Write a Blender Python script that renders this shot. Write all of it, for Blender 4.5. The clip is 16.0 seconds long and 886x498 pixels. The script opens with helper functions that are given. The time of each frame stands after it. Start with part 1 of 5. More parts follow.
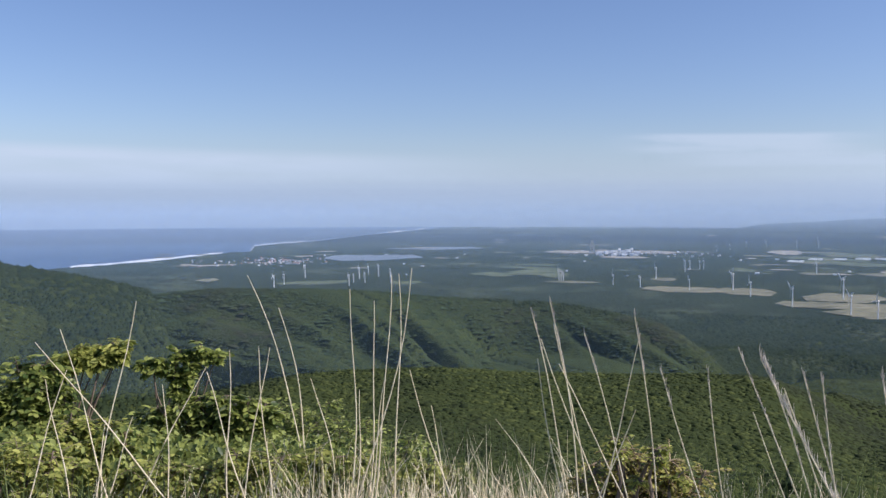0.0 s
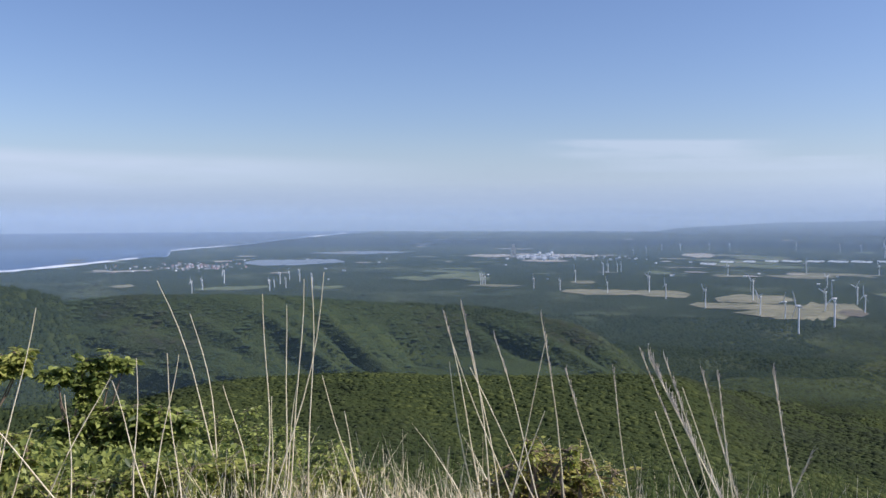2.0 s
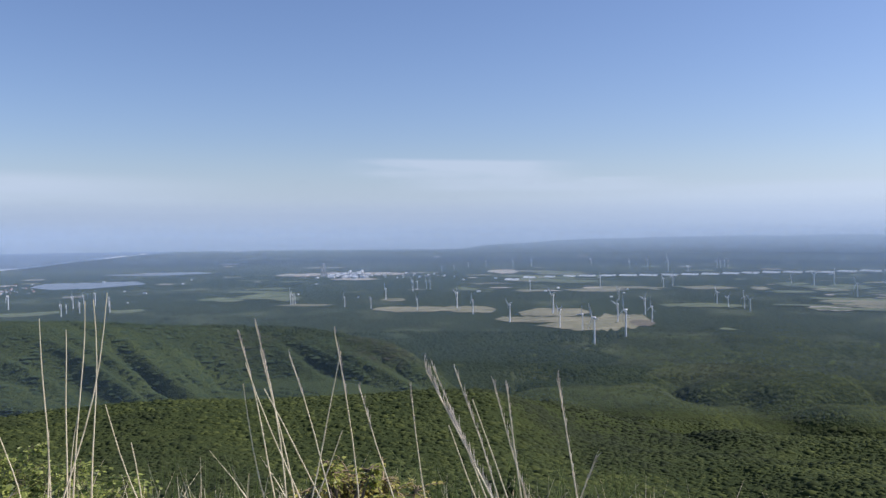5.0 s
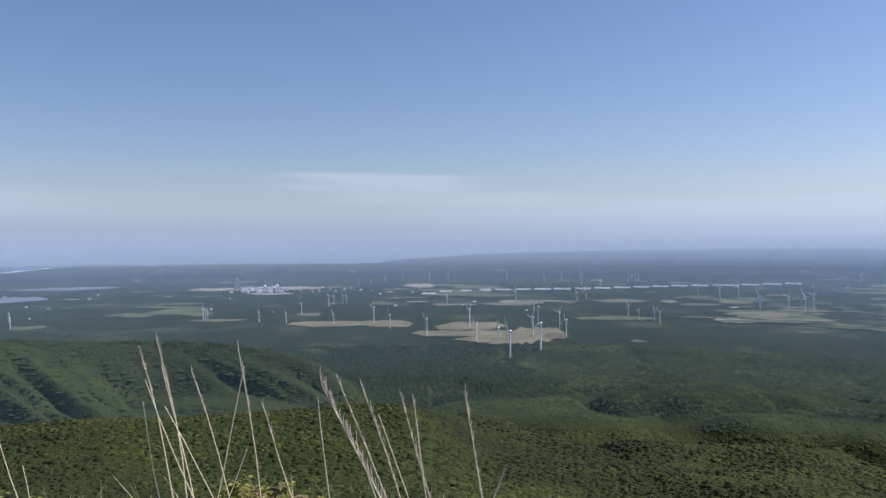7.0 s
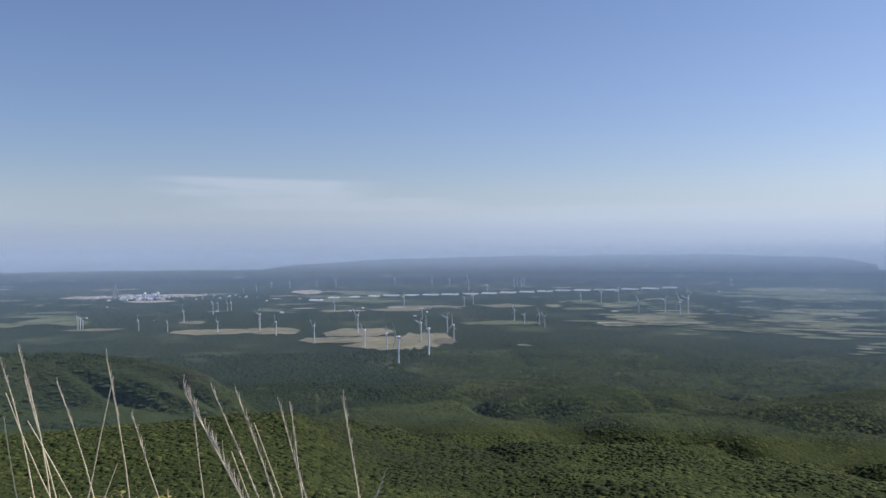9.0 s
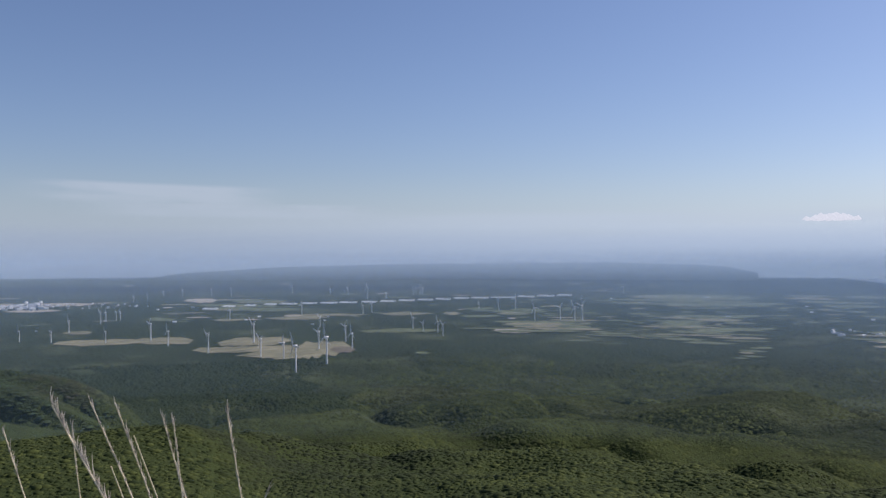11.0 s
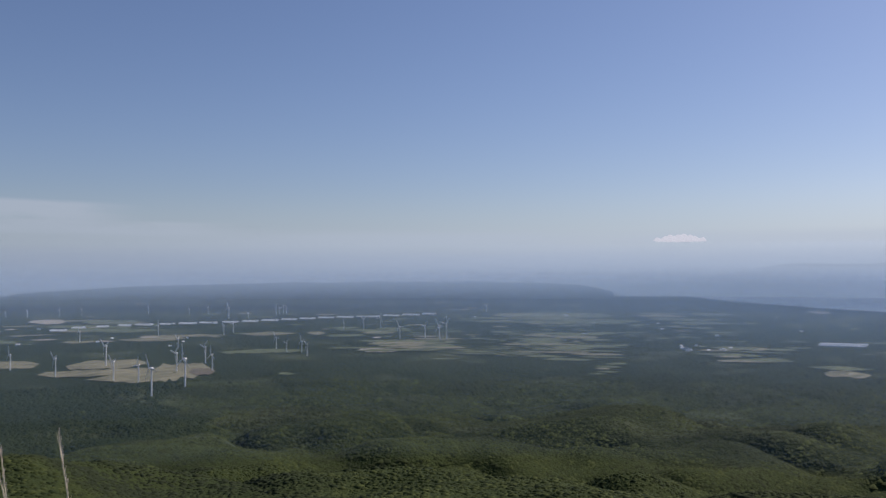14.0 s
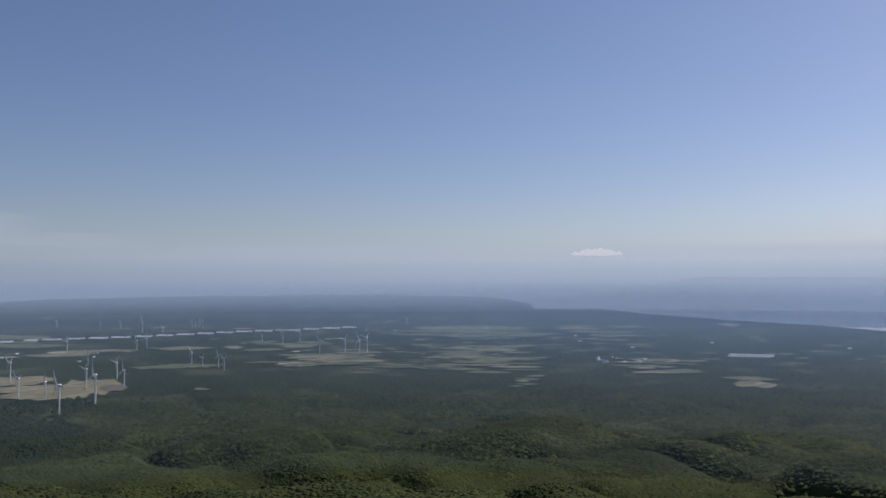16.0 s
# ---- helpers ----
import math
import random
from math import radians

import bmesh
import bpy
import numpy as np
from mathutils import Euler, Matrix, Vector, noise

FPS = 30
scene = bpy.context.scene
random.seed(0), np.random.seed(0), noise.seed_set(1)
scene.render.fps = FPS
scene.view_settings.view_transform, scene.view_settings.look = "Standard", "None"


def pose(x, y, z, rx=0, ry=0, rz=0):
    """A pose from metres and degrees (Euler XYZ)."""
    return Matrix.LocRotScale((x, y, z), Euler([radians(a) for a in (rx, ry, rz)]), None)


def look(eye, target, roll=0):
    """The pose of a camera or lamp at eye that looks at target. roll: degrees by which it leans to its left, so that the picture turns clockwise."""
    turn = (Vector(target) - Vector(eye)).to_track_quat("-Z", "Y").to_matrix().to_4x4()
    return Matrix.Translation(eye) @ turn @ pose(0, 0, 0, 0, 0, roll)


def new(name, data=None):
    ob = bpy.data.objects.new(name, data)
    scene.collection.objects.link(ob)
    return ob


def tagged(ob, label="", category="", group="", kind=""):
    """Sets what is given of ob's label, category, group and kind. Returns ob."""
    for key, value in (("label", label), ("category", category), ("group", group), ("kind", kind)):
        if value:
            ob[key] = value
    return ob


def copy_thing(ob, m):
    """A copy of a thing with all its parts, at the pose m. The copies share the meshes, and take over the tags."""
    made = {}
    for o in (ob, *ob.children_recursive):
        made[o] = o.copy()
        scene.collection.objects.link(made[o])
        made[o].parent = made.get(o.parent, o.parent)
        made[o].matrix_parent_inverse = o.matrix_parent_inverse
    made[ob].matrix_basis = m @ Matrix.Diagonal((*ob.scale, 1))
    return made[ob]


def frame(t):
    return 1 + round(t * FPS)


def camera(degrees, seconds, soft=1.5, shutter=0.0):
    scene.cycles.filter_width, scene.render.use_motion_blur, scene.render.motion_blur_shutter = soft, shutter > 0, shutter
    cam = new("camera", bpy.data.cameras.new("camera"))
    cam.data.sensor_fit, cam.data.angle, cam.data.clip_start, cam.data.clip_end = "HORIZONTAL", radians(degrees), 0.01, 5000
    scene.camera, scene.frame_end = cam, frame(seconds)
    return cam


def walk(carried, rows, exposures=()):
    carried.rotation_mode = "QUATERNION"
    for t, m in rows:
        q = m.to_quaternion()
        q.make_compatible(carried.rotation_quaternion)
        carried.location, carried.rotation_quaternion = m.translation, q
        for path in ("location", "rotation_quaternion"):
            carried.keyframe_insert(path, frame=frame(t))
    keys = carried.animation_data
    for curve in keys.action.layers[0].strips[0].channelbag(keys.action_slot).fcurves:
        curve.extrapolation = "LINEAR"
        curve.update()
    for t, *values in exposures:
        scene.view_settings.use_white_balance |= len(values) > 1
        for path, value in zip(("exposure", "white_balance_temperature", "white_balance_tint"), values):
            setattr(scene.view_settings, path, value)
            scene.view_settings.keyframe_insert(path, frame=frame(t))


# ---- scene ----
cam = camera(54.0, 16.0, soft=1.45)

# The viewer turns on the spot with the camera held out in front: place in metres, then heading, tilt and lean in degrees.
def held(x, y, z, heading, tilt, lean):
    return pose(x, y, z, 90 + tilt, lean, heading)


PATH = [
    (0.0, held(0.000, 0.330, 0.000, -0.00, -2.89, 0.07)),
    (0.5, held(0.010, 0.334, -0.001, -1.28, -2.85, 0.01)),
    (1.0, held(0.020, 0.340, -0.003, -2.09, -2.86, -0.06)),
    (1.5, held(0.029, 0.347, -0.004, -3.50, -2.78, 0.04)),
    (2.0, held(0.039, 0.355, -0.006, -5.12, -2.62, 0.05)),
    (2.5, held(0.049, 0.364, -0.009, -6.26, -2.50, 0.12)),
    (3.0, held(0.058, 0.374, -0.011, -7.53, -2.40, 0.15)),
    (3.5, held(0.068, 0.384, -0.013, -8.69, -2.29, 0.29)),
    (4.0, held(0.077, 0.394, -0.016, -10.11, -2.12, 0.35)),
    (4.5, held(0.085, 0.403, -0.018, -13.49, -1.71, 0.42)),
    (4.7, held(0.088, 0.406, -0.019, -15.38, -1.62, 0.38)),
    (6.8, held(0.119, 0.436, -0.027, -22.20, -0.62, 0.19)),
    (7.0, held(0.122, 0.439, -0.028, -23.06, -0.53, 0.17)),
    (7.5, held(0.128, 0.442, -0.029, -25.08, -0.55, 0.21)),
    (8.0, held(0.133, 0.445, -0.031, -26.66, -0.56, 0.18)),
    (8.5, held(0.138, 0.446, -0.031, -28.65, -0.31, 0.21)),
    (9.0, held(0.142, 0.445, -0.032, -30.41, -0.16, 0.18)),
    (9.5, held(0.146, 0.444, -0.032, -32.14, 0.03, 0.18)),
    (10.0, held(0.149, 0.441, -0.032, -33.93, 0.10, 0.11)),
    (12.5, held(0.156, 0.406, -0.029, -41.51, 0.96, 0.01)),
    (13.0, held(0.156, 0.397, -0.027, -43.11, 1.16, -0.02)),
    (13.5, held(0.156, 0.386, -0.026, -44.45, 1.37, -0.01)),
    (14.0, held(0.155, 0.376, -0.024, -45.92, 1.60, -0.05)),
    (14.5, held(0.154, 0.365, -0.023, -47.37, 1.86, -0.09)),
    (15.0, held(0.153, 0.354, -0.021, -48.66, 2.10, -0.10)),
    (15.5, held(0.152, 0.344, -0.019, -49.91, 2.31, -0.15)),
    (16.0, held(0.151, 0.335, -0.018, -51.13, 2.47, -0.07)),
]
walk(cam, PATH, [(0.0, 0.1, 6050, 23), (4.5, 0.08, 6080, 23), (7.0, -0.02, 6220, 23), (10.0, -0.14, 6300, 23), (12.5, -0.3, 6380, 24), (16.0, -0.52, 6400, 24)])

# ---- daylight ----
SUN_BEARING, SUN_HEIGHT = 103.0, 40.0
sky_world = bpy.data.worlds.new("sky")
scene.world = sky_world
sky_world.use_nodes = True
tree = sky_world.node_tree
sky = tree.nodes.new("ShaderNodeTexSky")
sky.sky_type, sky.sun_disc = "NISHITA", False
sky.sun_elevation, sky.sun_rotation = radians(SUN_HEIGHT), radians(SUN_BEARING)
sky.altitude, sky.air_density, sky.dust_density, sky.ozone_density = 300, 1.0, 0.8, 4.2
tree.links.new(sky.outputs[0], tree.nodes["Background"].inputs[0])
tree.nodes["Background"].inputs[1].default_value = 0.108
sun = new("sun", bpy.data.lights.new("sun", "SUN"))
sun.data.energy, sun.data.angle, sun.data.color = 4.9, radians(0.55), (1.0, 0.95, 0.86)
sb, sh = radians(SUN_BEARING), radians(SUN_HEIGHT)
sun.matrix_world = look((0, 0, 300), (-math.sin(sb) * math.cos(sh), -math.cos(sb) * math.cos(sh), 300 - math.sin(sh)))

# ---- lie of the land ----
# Bearings are degrees to the right of +y, dips are degrees above (or below) the eye, which is at z = 0.
FALL, ROUND, NEAR, SPAN, RIM = 250.0, 3.45e6, 1200.0, 3650.0, 4840.0
LATTICE = np.random.default_rng(3).random((6, 256, 256))


def rough(x, y, size, layer=0):
    """Smooth noise, 0 to 1, with lumps of the given size."""
    u, v = np.asarray(x) / size, np.asarray(y) / size
    i, j = np.floor(u).astype(int), np.floor(v).astype(int)
    fu, fv = u - i, v - j
    fu, fv = fu * fu * (3 - 2 * fu), fv * fv * (3 - 2 * fv)
    g = LATTICE[layer]
    i0, i1, j0, j1 = i % 256, (i + 1) % 256, j % 256, (j + 1) % 256
    return (g[i0, j0] * (1 - fu) + g[i1, j0] * fu) * (1 - fv) + (g[i0, j1] * (1 - fu) + g[i1, j1] * fu) * fv


def ease(lo, hi, v):
    s = np.clip((np.asarray(v, float) - lo) / (hi - lo), 0, 1)
    return s * s * (3 - 2 * s)


def true_reach(r):
    return np.where(r < NEAR, r, NEAR - SPAN * np.log(np.maximum(1 - (np.maximum(r, NEAR) - NEAR) / SPAN, 2e-5)))


def plain_height(r):
    """The coastal plain sinks away from the hill and meets the horizon at the rim."""
    t = np.maximum(true_reach(r), 1.0)
    return -r * (FALL / t + t / (2 * ROUND))


def either(a, b, k):
    """The higher of two surfaces, blended over k metres."""
    h = np.clip(0.5 + 0.5 * (a - b) / k, 0, 1)
    return b + (a - b) * h + k * h * (1 - h)


HILL_R = (0, 2, 4.5, 6.5, 9, 13, 30, 100, 200, 350, 520, 800, 1300, 1800)
HILL_Z = (-1.62, -1.6, -1.75, -2.25, -3.5, -5.6, -13, -39, -71, -101, -121, -156, -207, -243)


def gullies(az, r):
    """Spurs (1) and gullies (0) that run down the wooded ridge towards the right."""
    u = az * 13 + r * 0.8 + 18 * (rough(az * 9, r, 90, 4) - 0.5)
    coarse = np.abs(rough(u, r * 0.05, 44, 1) - 0.5) * 2
    fine = np.abs(rough(u * 1.15, r * 0.16, 15, 2) - 0.5) * 2
    return np.clip(coarse * 1.0 + fine * 0.34, 0, 1)


def land(x, y):
    x, y = np.asarray(x, float), np.asarray(y, float)
    r = np.hypot(x, y) + 1e-6
    az = np.degrees(np.arctan2(x, y))
    hill = np.interp(r, HILL_R, HILL_Z)
    # bench below the summit, and the valley behind it
    hill = hill + 25 * np.exp(-((r - 520) / 120) ** 2) * ease(-22, -9, az) * ease(27, 20, az)
    hill = hill - 85 * np.exp(-((r - 735) / 115) ** 2) * ease(25, 18, az) * ease(-60, -40, az)
    hill = hill - 26 * np.exp(-((r - 1060) / 200) ** 2) * np.exp(-((az - 20) / 4.5) ** 2)
    z = np.where(r < 1250, hill, plain_height(r) + (hill - plain_height(r)) * ease(1850, 1250, r))
    # wooded ridge across the valley
    dip = np.interp(az, (-30, -18, -6, 1, 5, 8, 11.7, 14, 15.6, 17.2, 18.2, 20, 25), (-5.5, -5.55, -5.6, -6.05, -6.5, -6.65, -7.1, -7.5, -8.1, -9.1, -10.1, -12, -17))
    crest = 1040 + 40 * np.sin(az * 0.22)
    top = crest * np.tan(np.radians(dip))
    gully = gullies(az, r)
    down = np.abs(crest - r)
    spur = top - np.where(r < crest, 0.34, 0.36) * down - (1 - gully) * 66 * ease(6, 130, down) + 1
    z = either(spur, z, 14)
    # darker shoulder beside it
    dip = np.interp(az, (-60, -45, -27, -24, -21, -18.9, -18.2, -17.2, -15), (-2.6, -2.6, -3.42, -3.88, -4.5, -5.05, -6.3, -9.4, -15))
    down = np.abs(860 - r)
    shoulder = 860 * np.tan(np.radians(dip)) - 0.4 * down - 22 * ease(10, 120, down) * rough(x, y, 70, 2)
    z = either(shoulder, z, 10)
    # unevenness
    lumps = (rough(x + 0.4 * y, y, 140, 3) - 0.5) * 42 * ease(300, 1000, r) * ease(2600, 1300, r)
    draws = 1 - np.abs(2 * rough(x + 0.5 * y + 900, 0.8 * y, 330, 1) - 1)
    creases = 1 - np.abs(2 * rough(x - 0.3 * y, y, 115, 2) - 1)
    lumps = lumps - (36 * draws ** 3 + 24 * creases ** 3) * ease(24, 34, az) * ease(420, 800, r) * ease(2300, 1500, r)
    lumps = lumps + (rough(x, y, 52, 4) - 0.5) * 12 * ease(60, 200, r) * ease(1800, 1000, r)
    lumps = lumps + (rough(x, y, 330, 5) - 0.5) * 12 * ease(1300, 2000, r) * ease(4600, 3000, r)
    lumps = lumps + (rough(x, y, 0.7, 4) - 0.5) * 0.12 * ease(60, 20, r)
    keep = ease(1500, 1300, r) + ease(1300, 1500, r) * 0.5
    return z + lumps * np.where(az < 22, 0.35, keep)


def place(bearing, dip, start=1150.0):
    """Where the line of sight along a bearing and dip meets the land, no nearer than start."""
    r = np.geomspace(start, RIM, 420)
    x, y = r * math.sin(radians(bearing)), r * math.cos(radians(bearing))
    hit = np.nonzero(land(x, y) >= r * math.tan(radians(dip)))[0]
    i = max(hit[0], 1) if len(hit) else len(r) - 1
    over = land(x[i - 1:i + 1], y[i - 1:i + 1]) - r[i - 1:i + 1] * math.tan(radians(dip))
    k = min(max(-over[0] / (over[1] - over[0] + 1e-9), 0.0), 1.0)
    px, py = x[i - 1] + (x[i] - x[i - 1]) * k, y[i - 1] + (y[i] - y[i - 1]) * k
    return Vector((px, py, float(land(px, py))))


def reaches_of(bearings, dips, start=1150.0):
    """The reach of place() for many bearings and dips at once."""
    b, t = np.radians(np.asarray(bearings, float)), np.tan(np.radians(np.asarray(dips, float)))
    r = np.geomspace(start, RIM, 420)
    over = land(np.sin(b)[:, None] * r, np.cos(b)[:, None] * r) - r[None] * t[:, None]
    i = np.where((over >= 0).any(1), np.argmax(over >= 0, 1), len(r) - 1)
    i = np.maximum(i, 1)
    n = np.arange(len(b))
    k = np.clip(-over[n, i - 1] / (over[n, i] - over[n, i - 1] + 1e-9), 0, 1)
    return r[i - 1] + (r[i] - r[i - 1]) * k


# ---- materials ----
def material(name, roughness=0.8, specular=0.3):
    m = bpy.data.materials.new(name)
    m.use_nodes = True
    shade = m.node_tree.nodes["Principled BSDF"]
    shade.inputs["Roughness"].default_value = roughness
    shade.inputs["Specular IOR Level"].default_value = specular
    return m, m.node_tree, shade


def ramp_node(nt, fac, stops):
    n = nt.nodes.new("ShaderNodeValToRGB")
    while len(n.color_ramp.elements) < len(stops):
        n.color_ramp.elements.new(0.5)
    for e, (p, c) in zip(n.color_ramp.elements, stops):
        e.position, e.color = p, (*c, 1)
    nt.links.new(fac, n.inputs[0])
    return n.outputs[0]


def noise_node(nt, scale, detail=4.0, stretch=None, rough_=0.55):
    co = nt.nodes.new("ShaderNodeTexCoord").outputs["Object"]
    if stretch:
        mp = nt.nodes.new("ShaderNodeMapping")
        mp.inputs["Scale"].default_value = stretch
        nt.links.new(co, mp.inputs[0])
        co = mp.outputs[0]
    n = nt.nodes.new("ShaderNodeTexNoise")
    n.inputs["Scale"].default_value, n.inputs["Detail"].default_value, n.inputs["Roughness"].default_value = scale, detail, rough_
    nt.links.new(co, n.inputs[0])
    return n.outputs[0]


def mixed(nt, fac, a, b, mode="MIX"):
    n = nt.nodes.new("ShaderNodeMix")
    n.data_type, n.blend_type = "RGBA", mode
    for v, s in ((fac, n.inputs[0]), (a, n.inputs[6]), (b, n.inputs[7])):
        if isinstance(v, (int, float)):
            s.default_value = v
        elif isinstance(v, tuple):
            s.default_value = (*v, 1)
        else:
            nt.links.new(v, s)
    return n.outputs[2]


def bumped(nt, shade, height, strength, distance):
    b = nt.nodes.new("ShaderNodeBump")
    b.inputs["Strength"].default_value, b.inputs["Distance"].default_value = strength, distance
    nt.links.new(height, b.inputs["Height"])
    nt.links.new(b.outputs[0], shade.inputs["Normal"])


def mottled(name, dark, light, large, small, roughness=0.85, bump=0.0, distance=0.1, island=0.0, stretch=None, thin=0.0, mid=0.5, patch=None, span=0.22, gloss=0.3):
    """A colour that varies at two scales; island: how far separate pieces differ; thin: light let through."""
    m, nt, shade = material(name, roughness, gloss)
    a, b = noise_node(nt, large, 3, stretch), noise_node(nt, small, 5, stretch)
    both = nt.nodes.new("ShaderNodeMath")
    both.operation = "MULTIPLY_ADD"
    nt.links.new(b, both.inputs[0])
    both.inputs[1].default_value = 0.5
    half = nt.nodes.new("ShaderNodeMath")
    half.operation, half.inputs[1].default_value = "MULTIPLY", 0.5
    nt.links.new(a, half.inputs[0])
    nt.links.new(half.outputs[0], both.inputs[2])
    fac = both.outputs[0]
    if island:
        geo = nt.nodes.new("ShaderNodeNewGeometry")
        add = nt.nodes.new("ShaderNodeMath")
        add.operation, add.inputs[1].default_value = "MULTIPLY_ADD", island
        nt.links.new(geo.outputs["Random Per Island"], add.inputs[0])
        sub = nt.nodes.new("ShaderNodeMath")
        sub.operation, sub.inputs[1].default_value = "SUBTRACT", island / 2
        nt.links.new(fac, sub.inputs[0])
        nt.links.new(sub.outputs[0], add.inputs[2])
        fac = add.outputs[0]
    colour = ramp_node(nt, fac, ((mid - span, dark), (mid + span, light)))
    if patch:
        tint, scale, share = patch
        where = ramp_node(nt, noise_node(nt, scale, 4), ((0.62 - share, (0, 0, 0)), (0.74 - share, (1, 1, 1))))
        colour = mixed(nt, where, colour, tint)
    nt.links.new(colour, shade.inputs["Base Color"])
    if bump:
        bumped(nt, shade, b, bump, distance)
    if thin:
        let = nt.nodes.new("ShaderNodeBsdfTranslucent")
        nt.links.new(colour, let.inputs[0])
        mix = nt.nodes.new("ShaderNodeMixShader")
        mix.inputs[0].default_value = thin
        nt.links.new(shade.outputs[0], mix.inputs[1])
        nt.links.new(let.outputs[0], mix.inputs[2])
        nt.links.new(mix.outputs[0], nt.nodes["Material Output"].inputs[0])
    return m


WOODLAND = mottled("woodland_floor", (0.02, 0.031, 0.013), (0.042, 0.055, 0.021), 0.006, 0.08, 0.95, 1.0, 5.0, patch=((0.07, 0.082, 0.04), 0.0045, 0.08), gloss=0.05)
UNDERSTOREY = mottled("green_understorey", (0.026, 0.039, 0.014), (0.058, 0.074, 0.023), 0.02, 0.3, 0.95, 1.0, 2.0, gloss=0.05)
CANOPY = mottled("broadleaf_canopy", (0.019, 0.029, 0.01), (0.069, 0.085, 0.025), 0.028, 0.5, 0.9, 0.3, 0.4, island=0.34, patch=((0.028, 0.037, 0.017), 0.0055, 0.12), span=0.17, gloss=0.06)
RIDGE_CANOPY = mottled("ridge_canopy", (0.022, 0.039, 0.018), (0.054, 0.078, 0.03), 0.007, 0.1, 0.9, 0.4, 0.4, island=0.12, patch=((0.046, 0.044, 0.025), 0.006, 0.07), span=0.16, gloss=0.08)
CONIFER = mottled("conifer_canopy", (0.017, 0.028, 0.014), (0.036, 0.05, 0.021), 0.008, 0.1, 0.9, 0.4, 0.5, island=0.14, gloss=0.04)
FAR_WOOD = mottled("far_woods", (0.015, 0.022, 0.009), (0.036, 0.046, 0.015), 0.003, 0.03, 0.9, 1.0, 6.0, island=0.3, gloss=0.05)
STRAW_FIELD = mottled("straw_field", (0.095, 0.1, 0.052), (0.29, 0.265, 0.155), 0.012, 0.05, 0.95, span=0.13, stretch=(1, 3, 1))
GREEN_FIELD = mottled("green_field", (0.05, 0.07, 0.028), (0.17, 0.19, 0.085), 0.012, 0.05, 0.95, mid=0.5, span=0.13, stretch=(1, 4, 1))
BARE_EARTH = mottled("bare_earth", (0.28, 0.24, 0.17), (0.5, 0.45, 0.36), 0.01, 0.08, 0.95)
WHITE_METAL = mottled("white_painted_steel", (0.82, 0.82, 0.81), (0.9, 0.9, 0.89), 0.05, 1.0, 0.4)
WHITE_WALL = mottled("white_cladding", (0.8, 0.8, 0.79), (0.93, 0.93, 0.92), 0.02, 0.3, 0.6)
GREY_WALL = mottled("grey_concrete", (0.3, 0.3, 0.29), (0.5, 0.5, 0.48), 0.02, 0.3, 0.8)
RED_ROOF = mottled("red_brown_roofing", (0.3, 0.1, 0.07), (0.5, 0.2, 0.15), 0.05, 0.6, 0.7)
GREY_ROOF = mottled("blue_grey_roofing", (0.22, 0.24, 0.27), (0.42, 0.44, 0.47), 0.05, 0.6, 0.5)
PANEL = mottled("pale_panel_glass", (0.82, 0.84, 0.82), (0.93, 0.94, 0.92), 0.02, 0.3, 0.3)
PLOUGHED = mottled("ploughed_earth", (0.1, 0.085, 0.055), (0.19, 0.165, 0.11), 0.012, 0.06, 0.95, span=0.15, stretch=(1, 4, 1))
FOAM = mottled("surf_foam", (0.6, 0.64, 0.67), (0.92, 0.93, 0.93), 0.01, 0.05, 0.9)
STRAW = mottled("dry_straw", (0.74, 0.62, 0.39), (0.98, 0.89, 0.64), 4.0, 40.0, 0.5, island=0.45, thin=0.15)
PLUME = mottled("seed_plume", (0.58, 0.52, 0.44), (0.86, 0.8, 0.72), 6.0, 60.0, 0.8, island=0.3, thin=0.35)
GRASS = mottled("green_grass", (0.05, 0.09, 0.02), (0.16, 0.2, 0.06), 3.0, 30.0, 0.6, island=0.4, thin=0.3)
LEAF = mottled("shrub_leaf", (0.13, 0.17, 0.035), (0.5, 0.51, 0.13), 2.5, 30.0, 0.4, island=0.45, thin=0.42)
GREEN_LEAF = mottled("green_shrub_leaf", (0.07, 0.11, 0.028), (0.42, 0.47, 0.12), 2.5, 30.0, 0.4, island=0.5, thin=0.42)
BARE_TWIG = mottled("dry_reddish_twig", (0.14, 0.1, 0.06), (0.42, 0.33, 0.2), 6.0, 60.0, 0.8, 0.4, 0.004, island=0.4)
BROWN_LEAF = mottled("yellowing_leaf", (0.2, 0.19, 0.045), (0.52, 0.48, 0.12), 2.0, 30.0, 0.55, island=0.5, thin=0.35)
TWIG = mottled("grey_brown_twig", (0.1, 0.075, 0.05), (0.26, 0.2, 0.14), 6.0, 60.0, 0.8, 0.5, 0.004)
SOIL = mottled("hilltop_soil", (0.05, 0.045, 0.025), (0.14, 0.12, 0.06), 1.0, 14.0, 0.95, 0.8, 0.05)


def water(name, deep, pale, roughness, ripple):
    m, nt, shade = material(name, roughness, 0.5)
    fac = noise_node(nt, 0.004, 4, (1, 1, 1))
    nt.links.new(ramp_node(nt, fac, ((0.3, deep), (0.7, pale))), shade.inputs["Base Color"])
    bumped(nt, shade, noise_node(nt, 0.06, 4), ripple, 1.0)
    return m


SEA = water("open_sea", (0.03, 0.07, 0.16), (0.04, 0.09, 0.19), 0.35, 0.6)
LAKE = water("lake_water", (0.14, 0.16, 0.18), (0.18, 0.2, 0.22), 0.3, 0.3)


# near-white base colour paints the bright sky's reflection on the bay
BAY_SHEEN = water("bay_water_sky_sheen", (0.74, 0.78, 0.82), (0.8, 0.83, 0.86), 0.3, 0.02)


